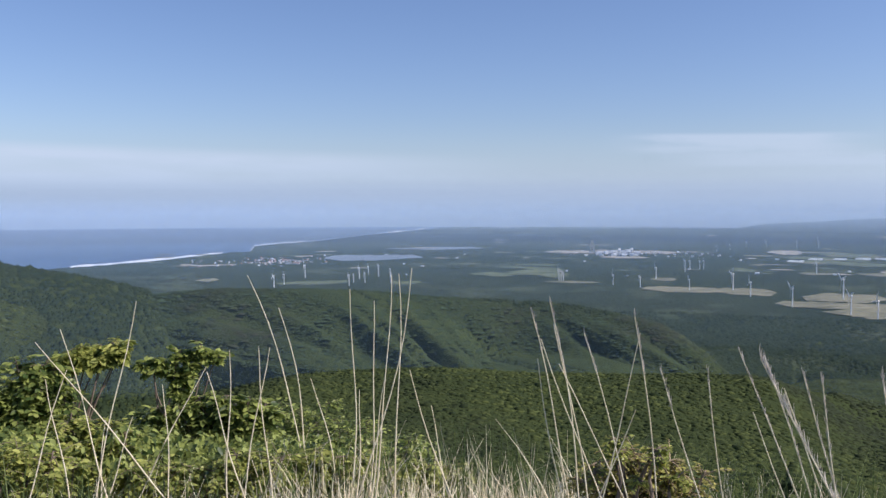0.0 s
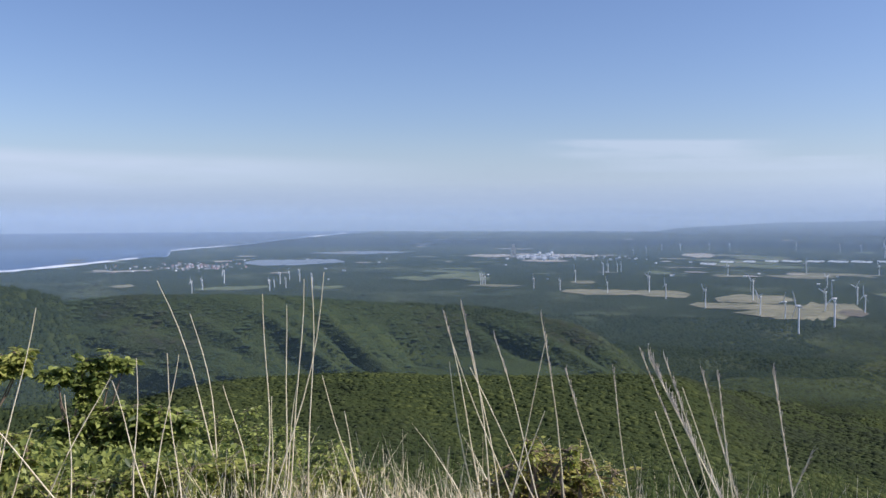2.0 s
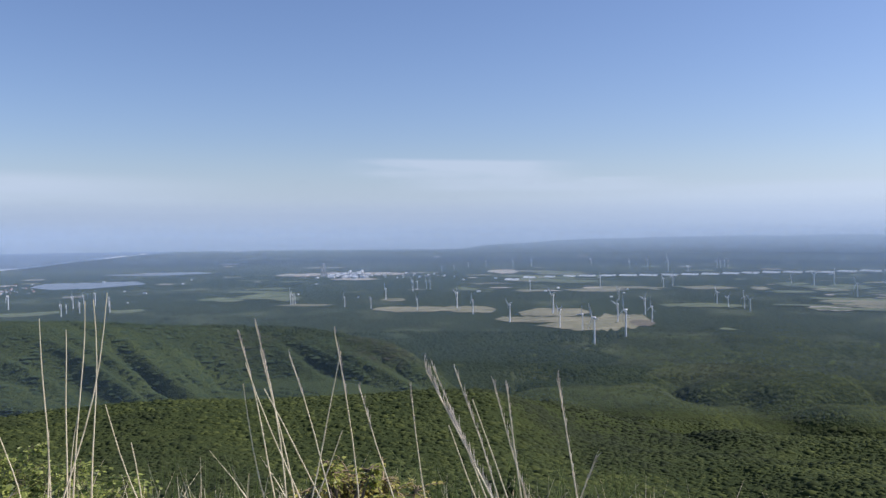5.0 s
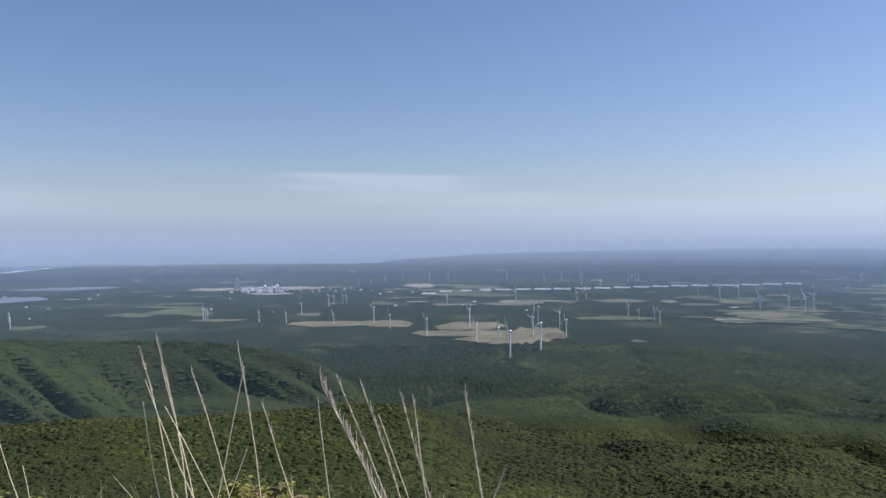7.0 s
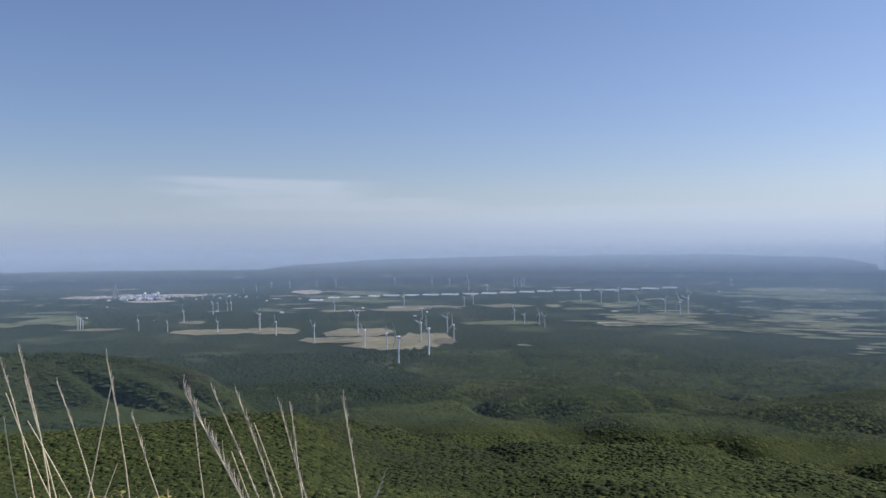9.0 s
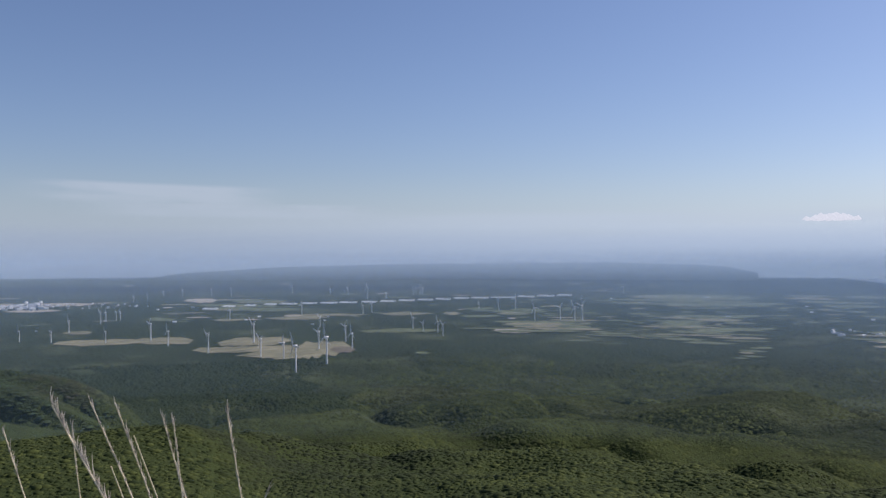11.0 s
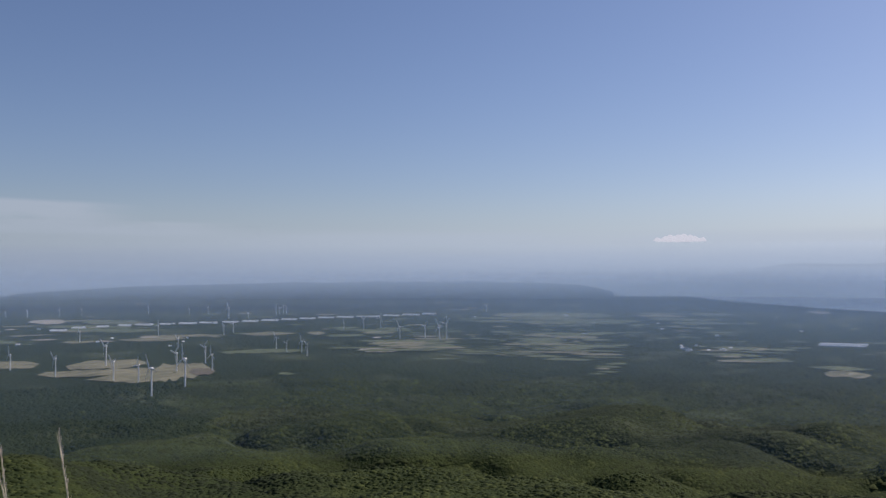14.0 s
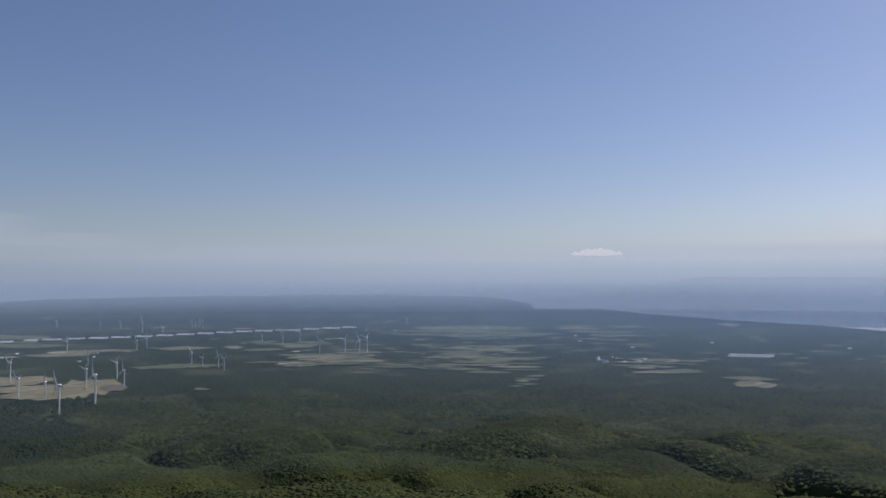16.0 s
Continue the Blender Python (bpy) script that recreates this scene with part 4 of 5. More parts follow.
# ---- long stepped row of pale panel fields ----
def panel_field(bearing, dip, wide, label):
    a0, a1 = bearing - wide / 2, bearing + wide / 2
    root = new("panel_field")
    base = place(bearing, dip)
    root.matrix_basis = Matrix.Translation(base)
    for k in range(2):
        p, q = place(a0 + 0.08 * k, dip + 0.05 * k + 0.0), place(a1 + 0.08 * k, dip + 0.05 * k - 0.03)
        e = (q - p).normalized()
        n = Vector((-e.y, e.x, 0)) * 4
        bm = bmesh.new()
        vs = [bm.verts.new(c - base) for c in (p + Vector((0, 0, 1)), q + Vector((0, 0, 1)), q + n + Vector((0, 0, 3)), p + n + Vector((0, 0, 3)))]
        face = bm.faces.new(vs)
        ext = bmesh.ops.extrude_face_region(bm, geom=[face])["geom"]
        for v in ext:
            if isinstance(v, bmesh.types.BMVert):
                v.co.z += 0.4
        part("panel_row", bm, PANEL, root)
    bm = bmesh.new()
    box(bm, (11, 8, 6), tuple(place(a1 - 0.03, dip) - base))
    part("switch_house", bm, WHITE_WALL, root, "small white switch house")
    tagged(root, label, "solar array", "panel fields in a long row")


panel_field(22.04, -3.497, 0.92, "long pale row of panels stepping across the plain")
panel_field(23.18, -3.353, 0.73, "long pale row of panels stepping across the plain")
panel_field(24.52, -3.320, 0.66, "long pale row of panels stepping across the plain")
panel_field(25.79, -3.266, 0.73, "long pale row of panels stepping across the plain")
panel_field(26.94, -3.247, 1.02, "long pale row of panels stepping across the plain")
panel_field(28.29, -3.227, 0.91, "long pale row of panels stepping across the plain")
panel_field(29.54, -3.206, 1.05, "long pale row of panels stepping across the plain")
panel_field(30.81, -3.184, 1.08, "long pale row of panels stepping across the plain")
panel_field(32.12, -3.159, 1.07, "long pale row of panels stepping across the plain")
panel_field(33.39, -3.115, 0.99, "long pale row of panels stepping across the plain")
panel_field(34.63, -3.070, 1.02, "long pale row of panels stepping across the plain")
panel_field(35.85, -3.024, 0.97, "long pale row of panels stepping across the plain")
panel_field(37.03, -2.977, 0.99, "long pale row of panels stepping across the plain")
panel_field(38.22, -2.930, 0.98, "long pale row of panels stepping across the plain")
panel_field(39.45, -2.899, 1.07, "long pale row of panels stepping across the plain")
panel_field(40.99, -2.866, 1.55, "long pale row of panels stepping across the plain")
panel_field(42.48, -2.808, 1.03, "long pale row of panels stepping across the plain")
panel_field(43.75, -2.756, 1.10, "long pale row of panels stepping across the plain")
panel_field(44.96, -2.702, 0.92, "long pale row of panels stepping across the plain")


# ---- far mountains, cumulus, clouds and haze ----
def far_range(bearing0, bearing1, reach, peak_of, mat, label):
    az = np.linspace(bearing0, bearing1, 140)
    rows = []
    for k, s in enumerate((0.0, 0.35, 0.7, 1.0)):
        r = reach - 90 + 90 * s
        tops = np.array([peak_of(a) for a in az])
        z = plain_height(np.full(len(az), r)) - 6 + (r * np.tan(np.radians(tops)) - plain_height(np.full(len(az), r)) + 6) * s ** 0.8
        rows.append(np.stack([r * np.sin(np.radians(az)), r * np.cos(np.radians(az)), z], -1))
    ob = raw("far_mountain", np.concatenate(rows), grid_faces(4, len(az)), mat)
    return tagged(ob, label, "mountain", kind="structure")


far_range(56, 100, 4710, lambda a: -0.75 + 1.3 * float(ease(57, 69, a)) + 0.22 * (float(rough(a, 3, 4, 1)) - 0.5) + 0.06 * (float(rough(a, 5, 1, 2)) - 0.5), FAR_WOOD, "long blue mountain range across the bay in haze")
far_range(16, 57, 4500, lambda a: float(np.interp(a, (16, 20, 25, 32, 40, 48, 52, 55, 57), (-1.8, -1.25, -0.88, -0.66, -0.58, -0.56, -0.62, -0.76, -1.2))) + 0.07 * (float(rough(a, 3, 3, 4)) - 0.5), FAR_WOOD, "low wooded hills along the hazy horizon")
far_range(-12, 22, 4842, lambda a: -0.75 + 0.35 * math.exp(-((a - 3) / 7) ** 2) + 0.1 * (float(rough(a, 3, 3, 4)) - 0.5), FAR_WOOD, "faint low mountains on the hazy horizon")


def veil_material(name, colour, full, z0, z1, z2, z3, sun_gain=1.0):
    """Daylit tint standing in for haze: clear at z0, full from z1 to z2, gone at z3; last argument: its gain towards
    the bay, for air brighter near the sun.
    """
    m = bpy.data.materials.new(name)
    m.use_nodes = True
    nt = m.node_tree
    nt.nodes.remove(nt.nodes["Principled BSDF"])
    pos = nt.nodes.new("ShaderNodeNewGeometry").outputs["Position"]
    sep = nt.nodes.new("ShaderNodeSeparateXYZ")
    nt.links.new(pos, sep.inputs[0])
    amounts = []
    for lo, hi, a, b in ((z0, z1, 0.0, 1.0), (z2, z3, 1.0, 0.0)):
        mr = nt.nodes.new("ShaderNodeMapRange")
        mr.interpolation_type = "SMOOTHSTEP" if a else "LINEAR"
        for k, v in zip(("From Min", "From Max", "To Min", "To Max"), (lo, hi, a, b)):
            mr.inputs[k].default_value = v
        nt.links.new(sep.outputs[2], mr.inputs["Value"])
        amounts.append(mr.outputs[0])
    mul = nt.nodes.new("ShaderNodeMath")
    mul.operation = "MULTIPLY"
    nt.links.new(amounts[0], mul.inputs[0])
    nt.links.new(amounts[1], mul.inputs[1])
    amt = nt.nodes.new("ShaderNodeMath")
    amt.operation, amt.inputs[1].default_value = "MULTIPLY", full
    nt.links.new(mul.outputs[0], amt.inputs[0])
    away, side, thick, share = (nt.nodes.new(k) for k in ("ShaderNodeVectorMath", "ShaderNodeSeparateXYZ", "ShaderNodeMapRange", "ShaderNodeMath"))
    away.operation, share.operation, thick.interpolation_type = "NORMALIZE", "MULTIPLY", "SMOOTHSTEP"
    for k, v in zip(("From Min", "From Max", "To Min", "To Max"), (0.55, 0.97, 1.0, sun_gain)):
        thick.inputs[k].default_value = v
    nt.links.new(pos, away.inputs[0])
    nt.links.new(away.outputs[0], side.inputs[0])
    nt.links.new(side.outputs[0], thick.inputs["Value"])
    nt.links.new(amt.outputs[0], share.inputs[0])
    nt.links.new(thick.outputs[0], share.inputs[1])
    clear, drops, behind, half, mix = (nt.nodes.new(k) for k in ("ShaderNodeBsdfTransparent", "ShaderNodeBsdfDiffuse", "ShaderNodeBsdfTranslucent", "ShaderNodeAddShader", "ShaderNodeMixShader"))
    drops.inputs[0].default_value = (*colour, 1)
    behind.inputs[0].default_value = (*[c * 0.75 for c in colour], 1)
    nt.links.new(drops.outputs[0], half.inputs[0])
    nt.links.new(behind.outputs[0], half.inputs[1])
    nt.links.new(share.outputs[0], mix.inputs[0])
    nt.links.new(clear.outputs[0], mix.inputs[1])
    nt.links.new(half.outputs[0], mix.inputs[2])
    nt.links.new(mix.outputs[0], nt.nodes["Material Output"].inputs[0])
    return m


def haze_veil(r, r_next, full, top, colour, foot=None, rise=0.25, sun_gain=1.0):
    """A tinted sheet that paints aerial haze; it rises from the plain, leans away and thins out towards its foot."""
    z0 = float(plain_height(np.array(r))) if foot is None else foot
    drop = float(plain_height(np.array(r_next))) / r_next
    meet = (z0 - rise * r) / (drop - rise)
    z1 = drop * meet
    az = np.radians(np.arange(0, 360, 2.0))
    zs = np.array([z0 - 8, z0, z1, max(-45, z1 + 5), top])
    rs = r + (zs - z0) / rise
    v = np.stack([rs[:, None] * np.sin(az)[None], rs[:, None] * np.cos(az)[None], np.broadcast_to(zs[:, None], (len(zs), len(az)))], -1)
    ob = raw("haze", v.reshape(-1, 3), grid_faces(len(zs), len(az), True)[:, ::-1], veil_material("haze_tint", colour, full, z0, z1, zs[3], zs[4], sun_gain))
    return tagged(ob, "blue-tinted sheet imitating thin haze over the distant plain", "haze", kind="structure")


# distance haze imitated by tinted rings, made stronger on the sun's side
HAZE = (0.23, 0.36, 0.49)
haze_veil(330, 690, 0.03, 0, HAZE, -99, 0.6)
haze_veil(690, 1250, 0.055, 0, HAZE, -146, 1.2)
haze_veil(1250, 1900, 0.04, 0, HAZE, sun_gain=2.2)
haze_veil(1900, 2600, 0.06, 0, HAZE, sun_gain=2.6)
haze_veil(2600, 3300, 0.11, 60, HAZE, sun_gain=1.9)
haze_veil(3300, 3900, 0.22, 70, (0.28, 0.37, 0.47), sun_gain=1.25)
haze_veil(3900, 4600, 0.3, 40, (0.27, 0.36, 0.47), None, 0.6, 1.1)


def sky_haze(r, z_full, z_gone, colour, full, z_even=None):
    """A glowing ring that paints the bright air above the horizon; some far ranges stand behind it."""
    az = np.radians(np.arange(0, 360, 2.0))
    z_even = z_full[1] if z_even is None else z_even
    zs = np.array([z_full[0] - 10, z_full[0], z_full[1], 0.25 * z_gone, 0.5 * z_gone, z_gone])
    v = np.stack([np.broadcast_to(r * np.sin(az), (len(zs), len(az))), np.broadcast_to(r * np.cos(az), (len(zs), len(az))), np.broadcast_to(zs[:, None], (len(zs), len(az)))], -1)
    m = veil_material("glowing_haze", colour, full, z_full[0], z_full[1], z_even, z_gone)
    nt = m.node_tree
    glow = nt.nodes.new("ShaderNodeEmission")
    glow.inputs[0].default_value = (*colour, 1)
    # emission raised towards the sun, where the air would look brighter
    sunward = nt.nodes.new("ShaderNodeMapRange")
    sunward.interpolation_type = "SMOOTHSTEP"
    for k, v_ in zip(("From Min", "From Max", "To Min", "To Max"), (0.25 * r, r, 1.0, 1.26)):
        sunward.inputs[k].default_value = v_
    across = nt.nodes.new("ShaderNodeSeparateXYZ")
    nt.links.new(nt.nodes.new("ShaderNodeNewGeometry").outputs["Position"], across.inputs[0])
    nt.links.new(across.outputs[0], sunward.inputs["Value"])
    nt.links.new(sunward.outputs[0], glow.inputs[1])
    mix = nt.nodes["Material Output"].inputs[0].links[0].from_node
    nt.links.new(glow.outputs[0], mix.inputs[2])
    ob = raw("horizon_haze_glow", v.reshape(-1, 3), grid_faces(len(zs), len(az), True), m)
    return tagged(ob, "glowing sheet painting pale bright haze along the horizon", "haze", kind="structure")


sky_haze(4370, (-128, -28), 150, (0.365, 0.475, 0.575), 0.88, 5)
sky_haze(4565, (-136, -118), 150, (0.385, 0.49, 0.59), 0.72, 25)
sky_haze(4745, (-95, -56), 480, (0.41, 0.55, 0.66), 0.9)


def cloud_sheet(name, bearing0, bearing1, dip0, dip1, full, scale, seed, label, tilt=0.0, brim=0.8, bright=1.0):
    """A soft streak of high cloud far away in the sky."""
    n, rows, r = 60, 10, 4900.0
    az = np.radians(np.linspace(bearing0, bearing1, n))
    el = np.radians(np.linspace(dip0, dip1, rows))[:, None] + np.radians(np.linspace(0, tilt, n))[None]
    v = np.stack([np.broadcast_to(r * np.sin(az), el.shape), np.broadcast_to(r * np.cos(az), el.shape), r * np.tan(el)], -1)
    m = bpy.data.materials.new("cloud_vapour")
    m.use_nodes = True
    nt = m.node_tree
    nt.nodes.remove(nt.nodes["Principled BSDF"])
    ob = raw(name, v.reshape(-1, 3), grid_faces(rows, n), m)
    uv = ob.data.uv_layers.new(name="sheet")
    idx = np.zeros(len(ob.data.loops), np.int32)
    ob.data.loops.foreach_get("vertex_index", idx)
    uv.data.foreach_set("uv", np.stack([(idx % n) / (n - 1), (idx // n) / (rows - 1)], -1).astype(np.float32).ravel())
    co = nt.nodes.new("ShaderNodeTexCoord").outputs["UV"]
    sep = nt.nodes.new("ShaderNodeSeparateXYZ")
    nt.links.new(co, sep.inputs[0])
    mp = nt.nodes.new("ShaderNodeMapping")
    mp.inputs["Scale"].default_value, mp.inputs["Location"].default_value = scale, (seed, seed * 0.7, 0)
    nt.links.new(co, mp.inputs[0])
    nz = nt.nodes.new("ShaderNodeTexNoise")
    nz.inputs["Scale"].default_value, nz.inputs["Detail"].default_value = 1.0, 5.0
    nt.links.new(mp.outputs[0], nz.inputs[0])

    def hump(socket, rise, drop):
        cr = nt.nodes.new("ShaderNodeValToRGB")
        cr.color_ramp.interpolation = "EASE"
        cr.color_ramp.elements.new(0.5), cr.color_ramp.elements.new(0.6)
        for e, (p, c) in zip(cr.color_ramp.elements, ((0, 0), (rise, 1), (drop, 1), (1, 0))):
            e.position, e.color = p, (c, c, c, 1)
        nt.links.new(socket, cr.inputs[0])
        return cr.outputs[0]

    def times(a, b):
        q = nt.nodes.new("ShaderNodeMath")
        q.operation = "MULTIPLY"
        for s, v_ in zip(q.inputs, (a, b)):
            if isinstance(v_, float):
                s.default_value = v_
            else:
                nt.links.new(v_, s)
        return q.outputs[0]

    wisps = nt.nodes.new("ShaderNodeMapRange")
    wisps.inputs["From Min"].default_value, wisps.inputs["From Max"].default_value = 0.22, 0.5
    nt.links.new(nz.outputs[0], wisps.inputs["Value"])
    amount = times(times(times(hump(sep.outputs[0], 0.3, 0.7), hump(sep.outputs[1], 0.35, brim)), wisps.outputs[0]), full)
    glow, clear, mix = (nt.nodes.new(k) for k in ("ShaderNodeEmission", "ShaderNodeBsdfTransparent", "ShaderNodeMixShader"))
    glow.inputs[0].default_value, glow.inputs[1].default_value = CLOUD_LIGHT, bright
    nt.links.new(amount, mix.inputs[0])
    nt.links.new(clear.outputs[0], mix.inputs[1])
    nt.links.new(glow.outputs[0], mix.inputs[2])
    nt.links.new(mix.outputs[0], nt.nodes["Material Output"].inputs[0])
    return tagged(ob, label, "cloud", kind="structure")


CLOUD_LIGHT = (0.61, 0.7, 0.755, 1)
cloud_sheet("cloud_bank", -75, 9, -0.6, 4.9, 0.85, (5, 2.2, 1), 3.0, "wide soft bank of pale cloud above the sea", -1.5, 0.82)
cloud_sheet("cloud_streak", 10, 27.5, 3.1, 4.7, 0.48, (3, 2, 1), 8.0, "thin white cloud streak over the plain", -0.3)
cloud_sheet("cloud_streak", 13, 34, 2.2, 3.3, 0.4, (4, 2, 1), 5.0, "faint low cloud streak over the plain")
cloud_sheet("cloud_bank", 8, 130, -0.4, 3.0, 0.5, (6, 2, 1), 12.0, "low pale cloud band above the horizon")
cloud_sheet("cloud_bank", 60, 110, 0.5, 2.1, 0.6, (5, 2, 1), 15.0, "white cloud lying along the mountain tops", bright=1.4)
g = np.random.default_rng(9)
pieces = []
for k in range(150):
    u = g.uniform(-1, 1)
    a, r = 61.2 + 1.45 * u, 4690 + g.uniform(-25, 25)
    size = (9 + 30 * g.random() ** 1.6) * (1.05 - abs(u) * 0.45)
    zc = r * math.tan(radians(2.02 + 0.24 * (1 - 0.6 * abs(u)) * g.random()))
    dv, df = dome(40 + k, 4, 9)
    low = dv * np.array([1.5, 1.5, 1.0]) * size + np.array([r * math.sin(radians(a)), r * math.cos(radians(a)), zc])
    pieces.append((low, df))
WHITE_CLOUD = mottled("cumulus_white_glow", (0.7, 0.72, 0.76), (0.88, 0.88, 0.89), 0.02, 0.1, 1.0, thin=0.5)
# emission mixed in so the backlit puffs show white
nt = WHITE_CLOUD.node_tree
glow, mix = nt.nodes.new("ShaderNodeEmission"), nt.nodes.new("ShaderNodeMixShader")
glow.inputs[0].default_value, mix.inputs[0].default_value = (0.87, 0.94, 0.98, 1), 0.78
nt.links.new(nt.nodes["Material Output"].inputs[0].links[0].from_socket, mix.inputs[1])
nt.links.new(glow.outputs[0], mix.inputs[2])
nt.links.new(mix.outputs[0], nt.nodes["Material Output"].inputs[0])
tagged(raw("cumulus_cloud", *join(pieces), WHITE_CLOUD), "small white cumulus cloud with added glow, hanging over the bay", "cloud", kind="structure")


# ---- hilltop plants ----
def spot(bearing, dist):
    a = radians(bearing)
    x, y = dist * math.sin(a), dist * math.cos(a)
    return np.array([x, y, float(land(x, y))])


def grass_stalk(bearing, dip, foot_bearing, dist, bend=0.0, plume=0.0, seed=0):
    """A tall dry stalk: its tip by bearing and dip from the eye, rooted in the ground at foot_bearing."""
    g = np.random.default_rng(seed + 31)
    a = radians(bearing)
    tip = np.array([dist * math.sin(a), dist * math.cos(a), dist * math.tan(radians(dip))])
    foot = spot(foot_bearing, dist)
    side = np.array([math.cos(a), -math.sin(a), 0.0])
    s = np.linspace(0, 1, 12)[:, None]
    way = foot * (1 - s) + tip * s + side * bend * 4 * s * (1 - s) + side * 0.008 * np.sin(s * 9 + seed)
    root = new("dry_grass_stalk")
    v, f = tube_arrays(way, np.linspace(0.0012 + 0.0009 * dist, 0.0004 + 0.00027 * dist, 12), 5)
    stem = raw("stem", v, f, STRAW, root)
    for k in range(1 + seed % 2):
        i = 2 + (3 * k + seed) % 4
        out = side * g.choice([-1, 1]) * g.uniform(0.01, 0.035) + np.array([0, 0, g.uniform(0.08, 0.17)])
        t = np.linspace(0, 1, 6)[:, None]
        p = way[i] + out * t + side * 0.02 * t ** 2
        raw("sheath", *tube_arrays(p, np.linspace(0.0006 + 0.00025 * dist, 0.0004, 6), 3), STRAW, stem)
    if plume:
        runs = []
        d = (tip - way[7]) / np.linalg.norm(tip - way[7])
        for k in range(int(12 + 190 * plume)):
            u = 1 - (0.04 + plume * 0.4) * g.random() ** 1.1
            p0 = np.array([np.interp(u, s[:, 0], way[:, c]) for c in range(3)])
            out = d * g.uniform(0.014, 0.03) + g.normal(0, 0.0009 + 0.00055 * dist, 3) + side * 0.003 * plume
            fine = 0.00008 + 0.00011 * dist
            runs.append(tube_arrays([p0, p0 + out * 0.6, p0 + out + side * 0.002 - np.array([0, 0, 0.002])], (fine, fine * 1.3, fine * 0.5), 3))
        raw("plume", *join(runs), PLUME, stem, label="pale feathery seed plume")["kind"] = "stuff"
    tagged(root, "tall dry straw-coloured grass stalk" + (" with a feathery seed plume" if plume else ""), "grass stalk", "dry stalks on the hilltop")


grass_stalk(-18.29, -5.56, -21.68, 5.00, 0, 0, 0)
grass_stalk(-22.32, -7.00, -18.97, 5.00, 0, 0, 1)
grass_stalk(-23.59, -7.65, -13.80, 5.00, 0, 0, 2)
grass_stalk(-23.15, -9.76, -21.44, 5.00, 0, 0, 3)
grass_stalk(-22.11, -9.30, -25.69, 5.00, 0, 0, 4)
grass_stalk(-14.46, -9.59, -20.54, 5.00, 0, 0, 5)
grass_stalk(-14.40, -9.86, -11.23, 5.00, 0, 0, 6)
grass_stalk(-12.97, -8.65, -13.37, 5.00, 0, 0, 7)
grass_stalk(-16.80, -10.46, -16.46, 5.00, 0, 0, 8)
grass_stalk(-18.51, -12.22, -21.51, 5.00, 0, 0, 9)
grass_stalk(-20.06, -12.26, -20.87, 5.00, 0, 0, 10)
grass_stalk(-11.36, -8.47, -10.35, 5.00, 0, 0, 11)
grass_stalk(-10.69, -8.56, -12.98, 5.00, 0, 0, 12)
grass_stalk(-12.03, -4.27, -8.47, 6.10, 0.087, 0, 13)
grass_stalk(-10.12, -6.28, -8.77, 6.13, 0.07, 0, 14)
grass_stalk(-8.14, -10.57, -6.33, 5.50, 0.031, 0, 15)
grass_stalk(-5.74, -5.14, -5.89, 5.03, 0.029, 0, 16)
grass_stalk(-4.29, -5.79, -5.33, 4.46, 0.038, 0, 17)
grass_stalk(-3.23, -4.23, -5.28, 4.20, 0.036, 0, 18)
grass_stalk(-2.72, -4.16, -3.53, 4.20, 0.024, 0, 19)
grass_stalk(-1.82, -3.81, -7.84, 4.00, 0.057, 0, 20)
grass_stalk(-5.04, -11.15, -5.52, 4.40, 0, 0, 21)
grass_stalk(-3.53, -10.39, -5.25, 4.20, 0, 0, 22)
grass_stalk(-2.10, -9.90, 2.76, 3.90, 0, 0, 23)
grass_stalk(-0.84, -12.02, 2.02, 3.90, 0, 0, 24)
grass_stalk(5.21, -6.28, 9.21, 3.54, 0.02, 0.2, 25)
grass_stalk(6.37, -5.70, 9.06, 3.19, 0.027, 0.35, 26)
grass_stalk(6.71, -7.18, 10.03, 3.20, 0.018, 0.1, 27)
grass_stalk(5.87, -7.83, 14.03, 3.10, 0, 0, 28)
grass_stalk(5.56, -9.01, 9.42, 3.20, 0, 0, 29)
grass_stalk(6.67, -9.25, 17.08, 3.00, 0.026, 0, 30)
grass_stalk(8.11, -7.41, 14.59, 2.92, 0.017, 0.15, 31)
grass_stalk(10.86, -6.23, 14.59, 2.47, 0, 0.2, 32)
grass_stalk(11.31, -7.16, 3.77, 2.47, 0, 0, 33)
grass_stalk(12.31, -9.04, 20.32, 2.28, 0.013, 0.1, 34)
grass_stalk(14.97, -9.38, 17.25, 2.63, 0.023, 0.15, 35)
grass_stalk(15.83, -7.84, 30.23, 2.07, 0.024, 0.35, 36)
grass_stalk(14.89, -7.25, 44.99, 1.31, 0.022, 1.4, 37)
grass_stalk(19.54, -8.97, 27.14, 2.16, 0.012, 0.4, 40)
grass_stalk(19.88, -9.03, 24.77, 1.93, 0.011, 0.2, 41)
grass_stalk(22.10, -8.58, 29.27, 1.81, 0.016, 0.3, 42)
grass_stalk(10.98, -11.60, 3.23, 2.80, 0, 0, 43)
grass_stalk(17.13, -8.16, 26.81, 2.01, 0.023, 0.3, 44)
grass_stalk(18.14, -9.44, 28.95, 1.94, 0.006, 0, 45)
grass_stalk(24.41, -12.46, 9.87, 1.88, 0, 0.15, 46)
grass_stalk(17.01, -11.00, 29.20, 2.20, 0, 0, 47)


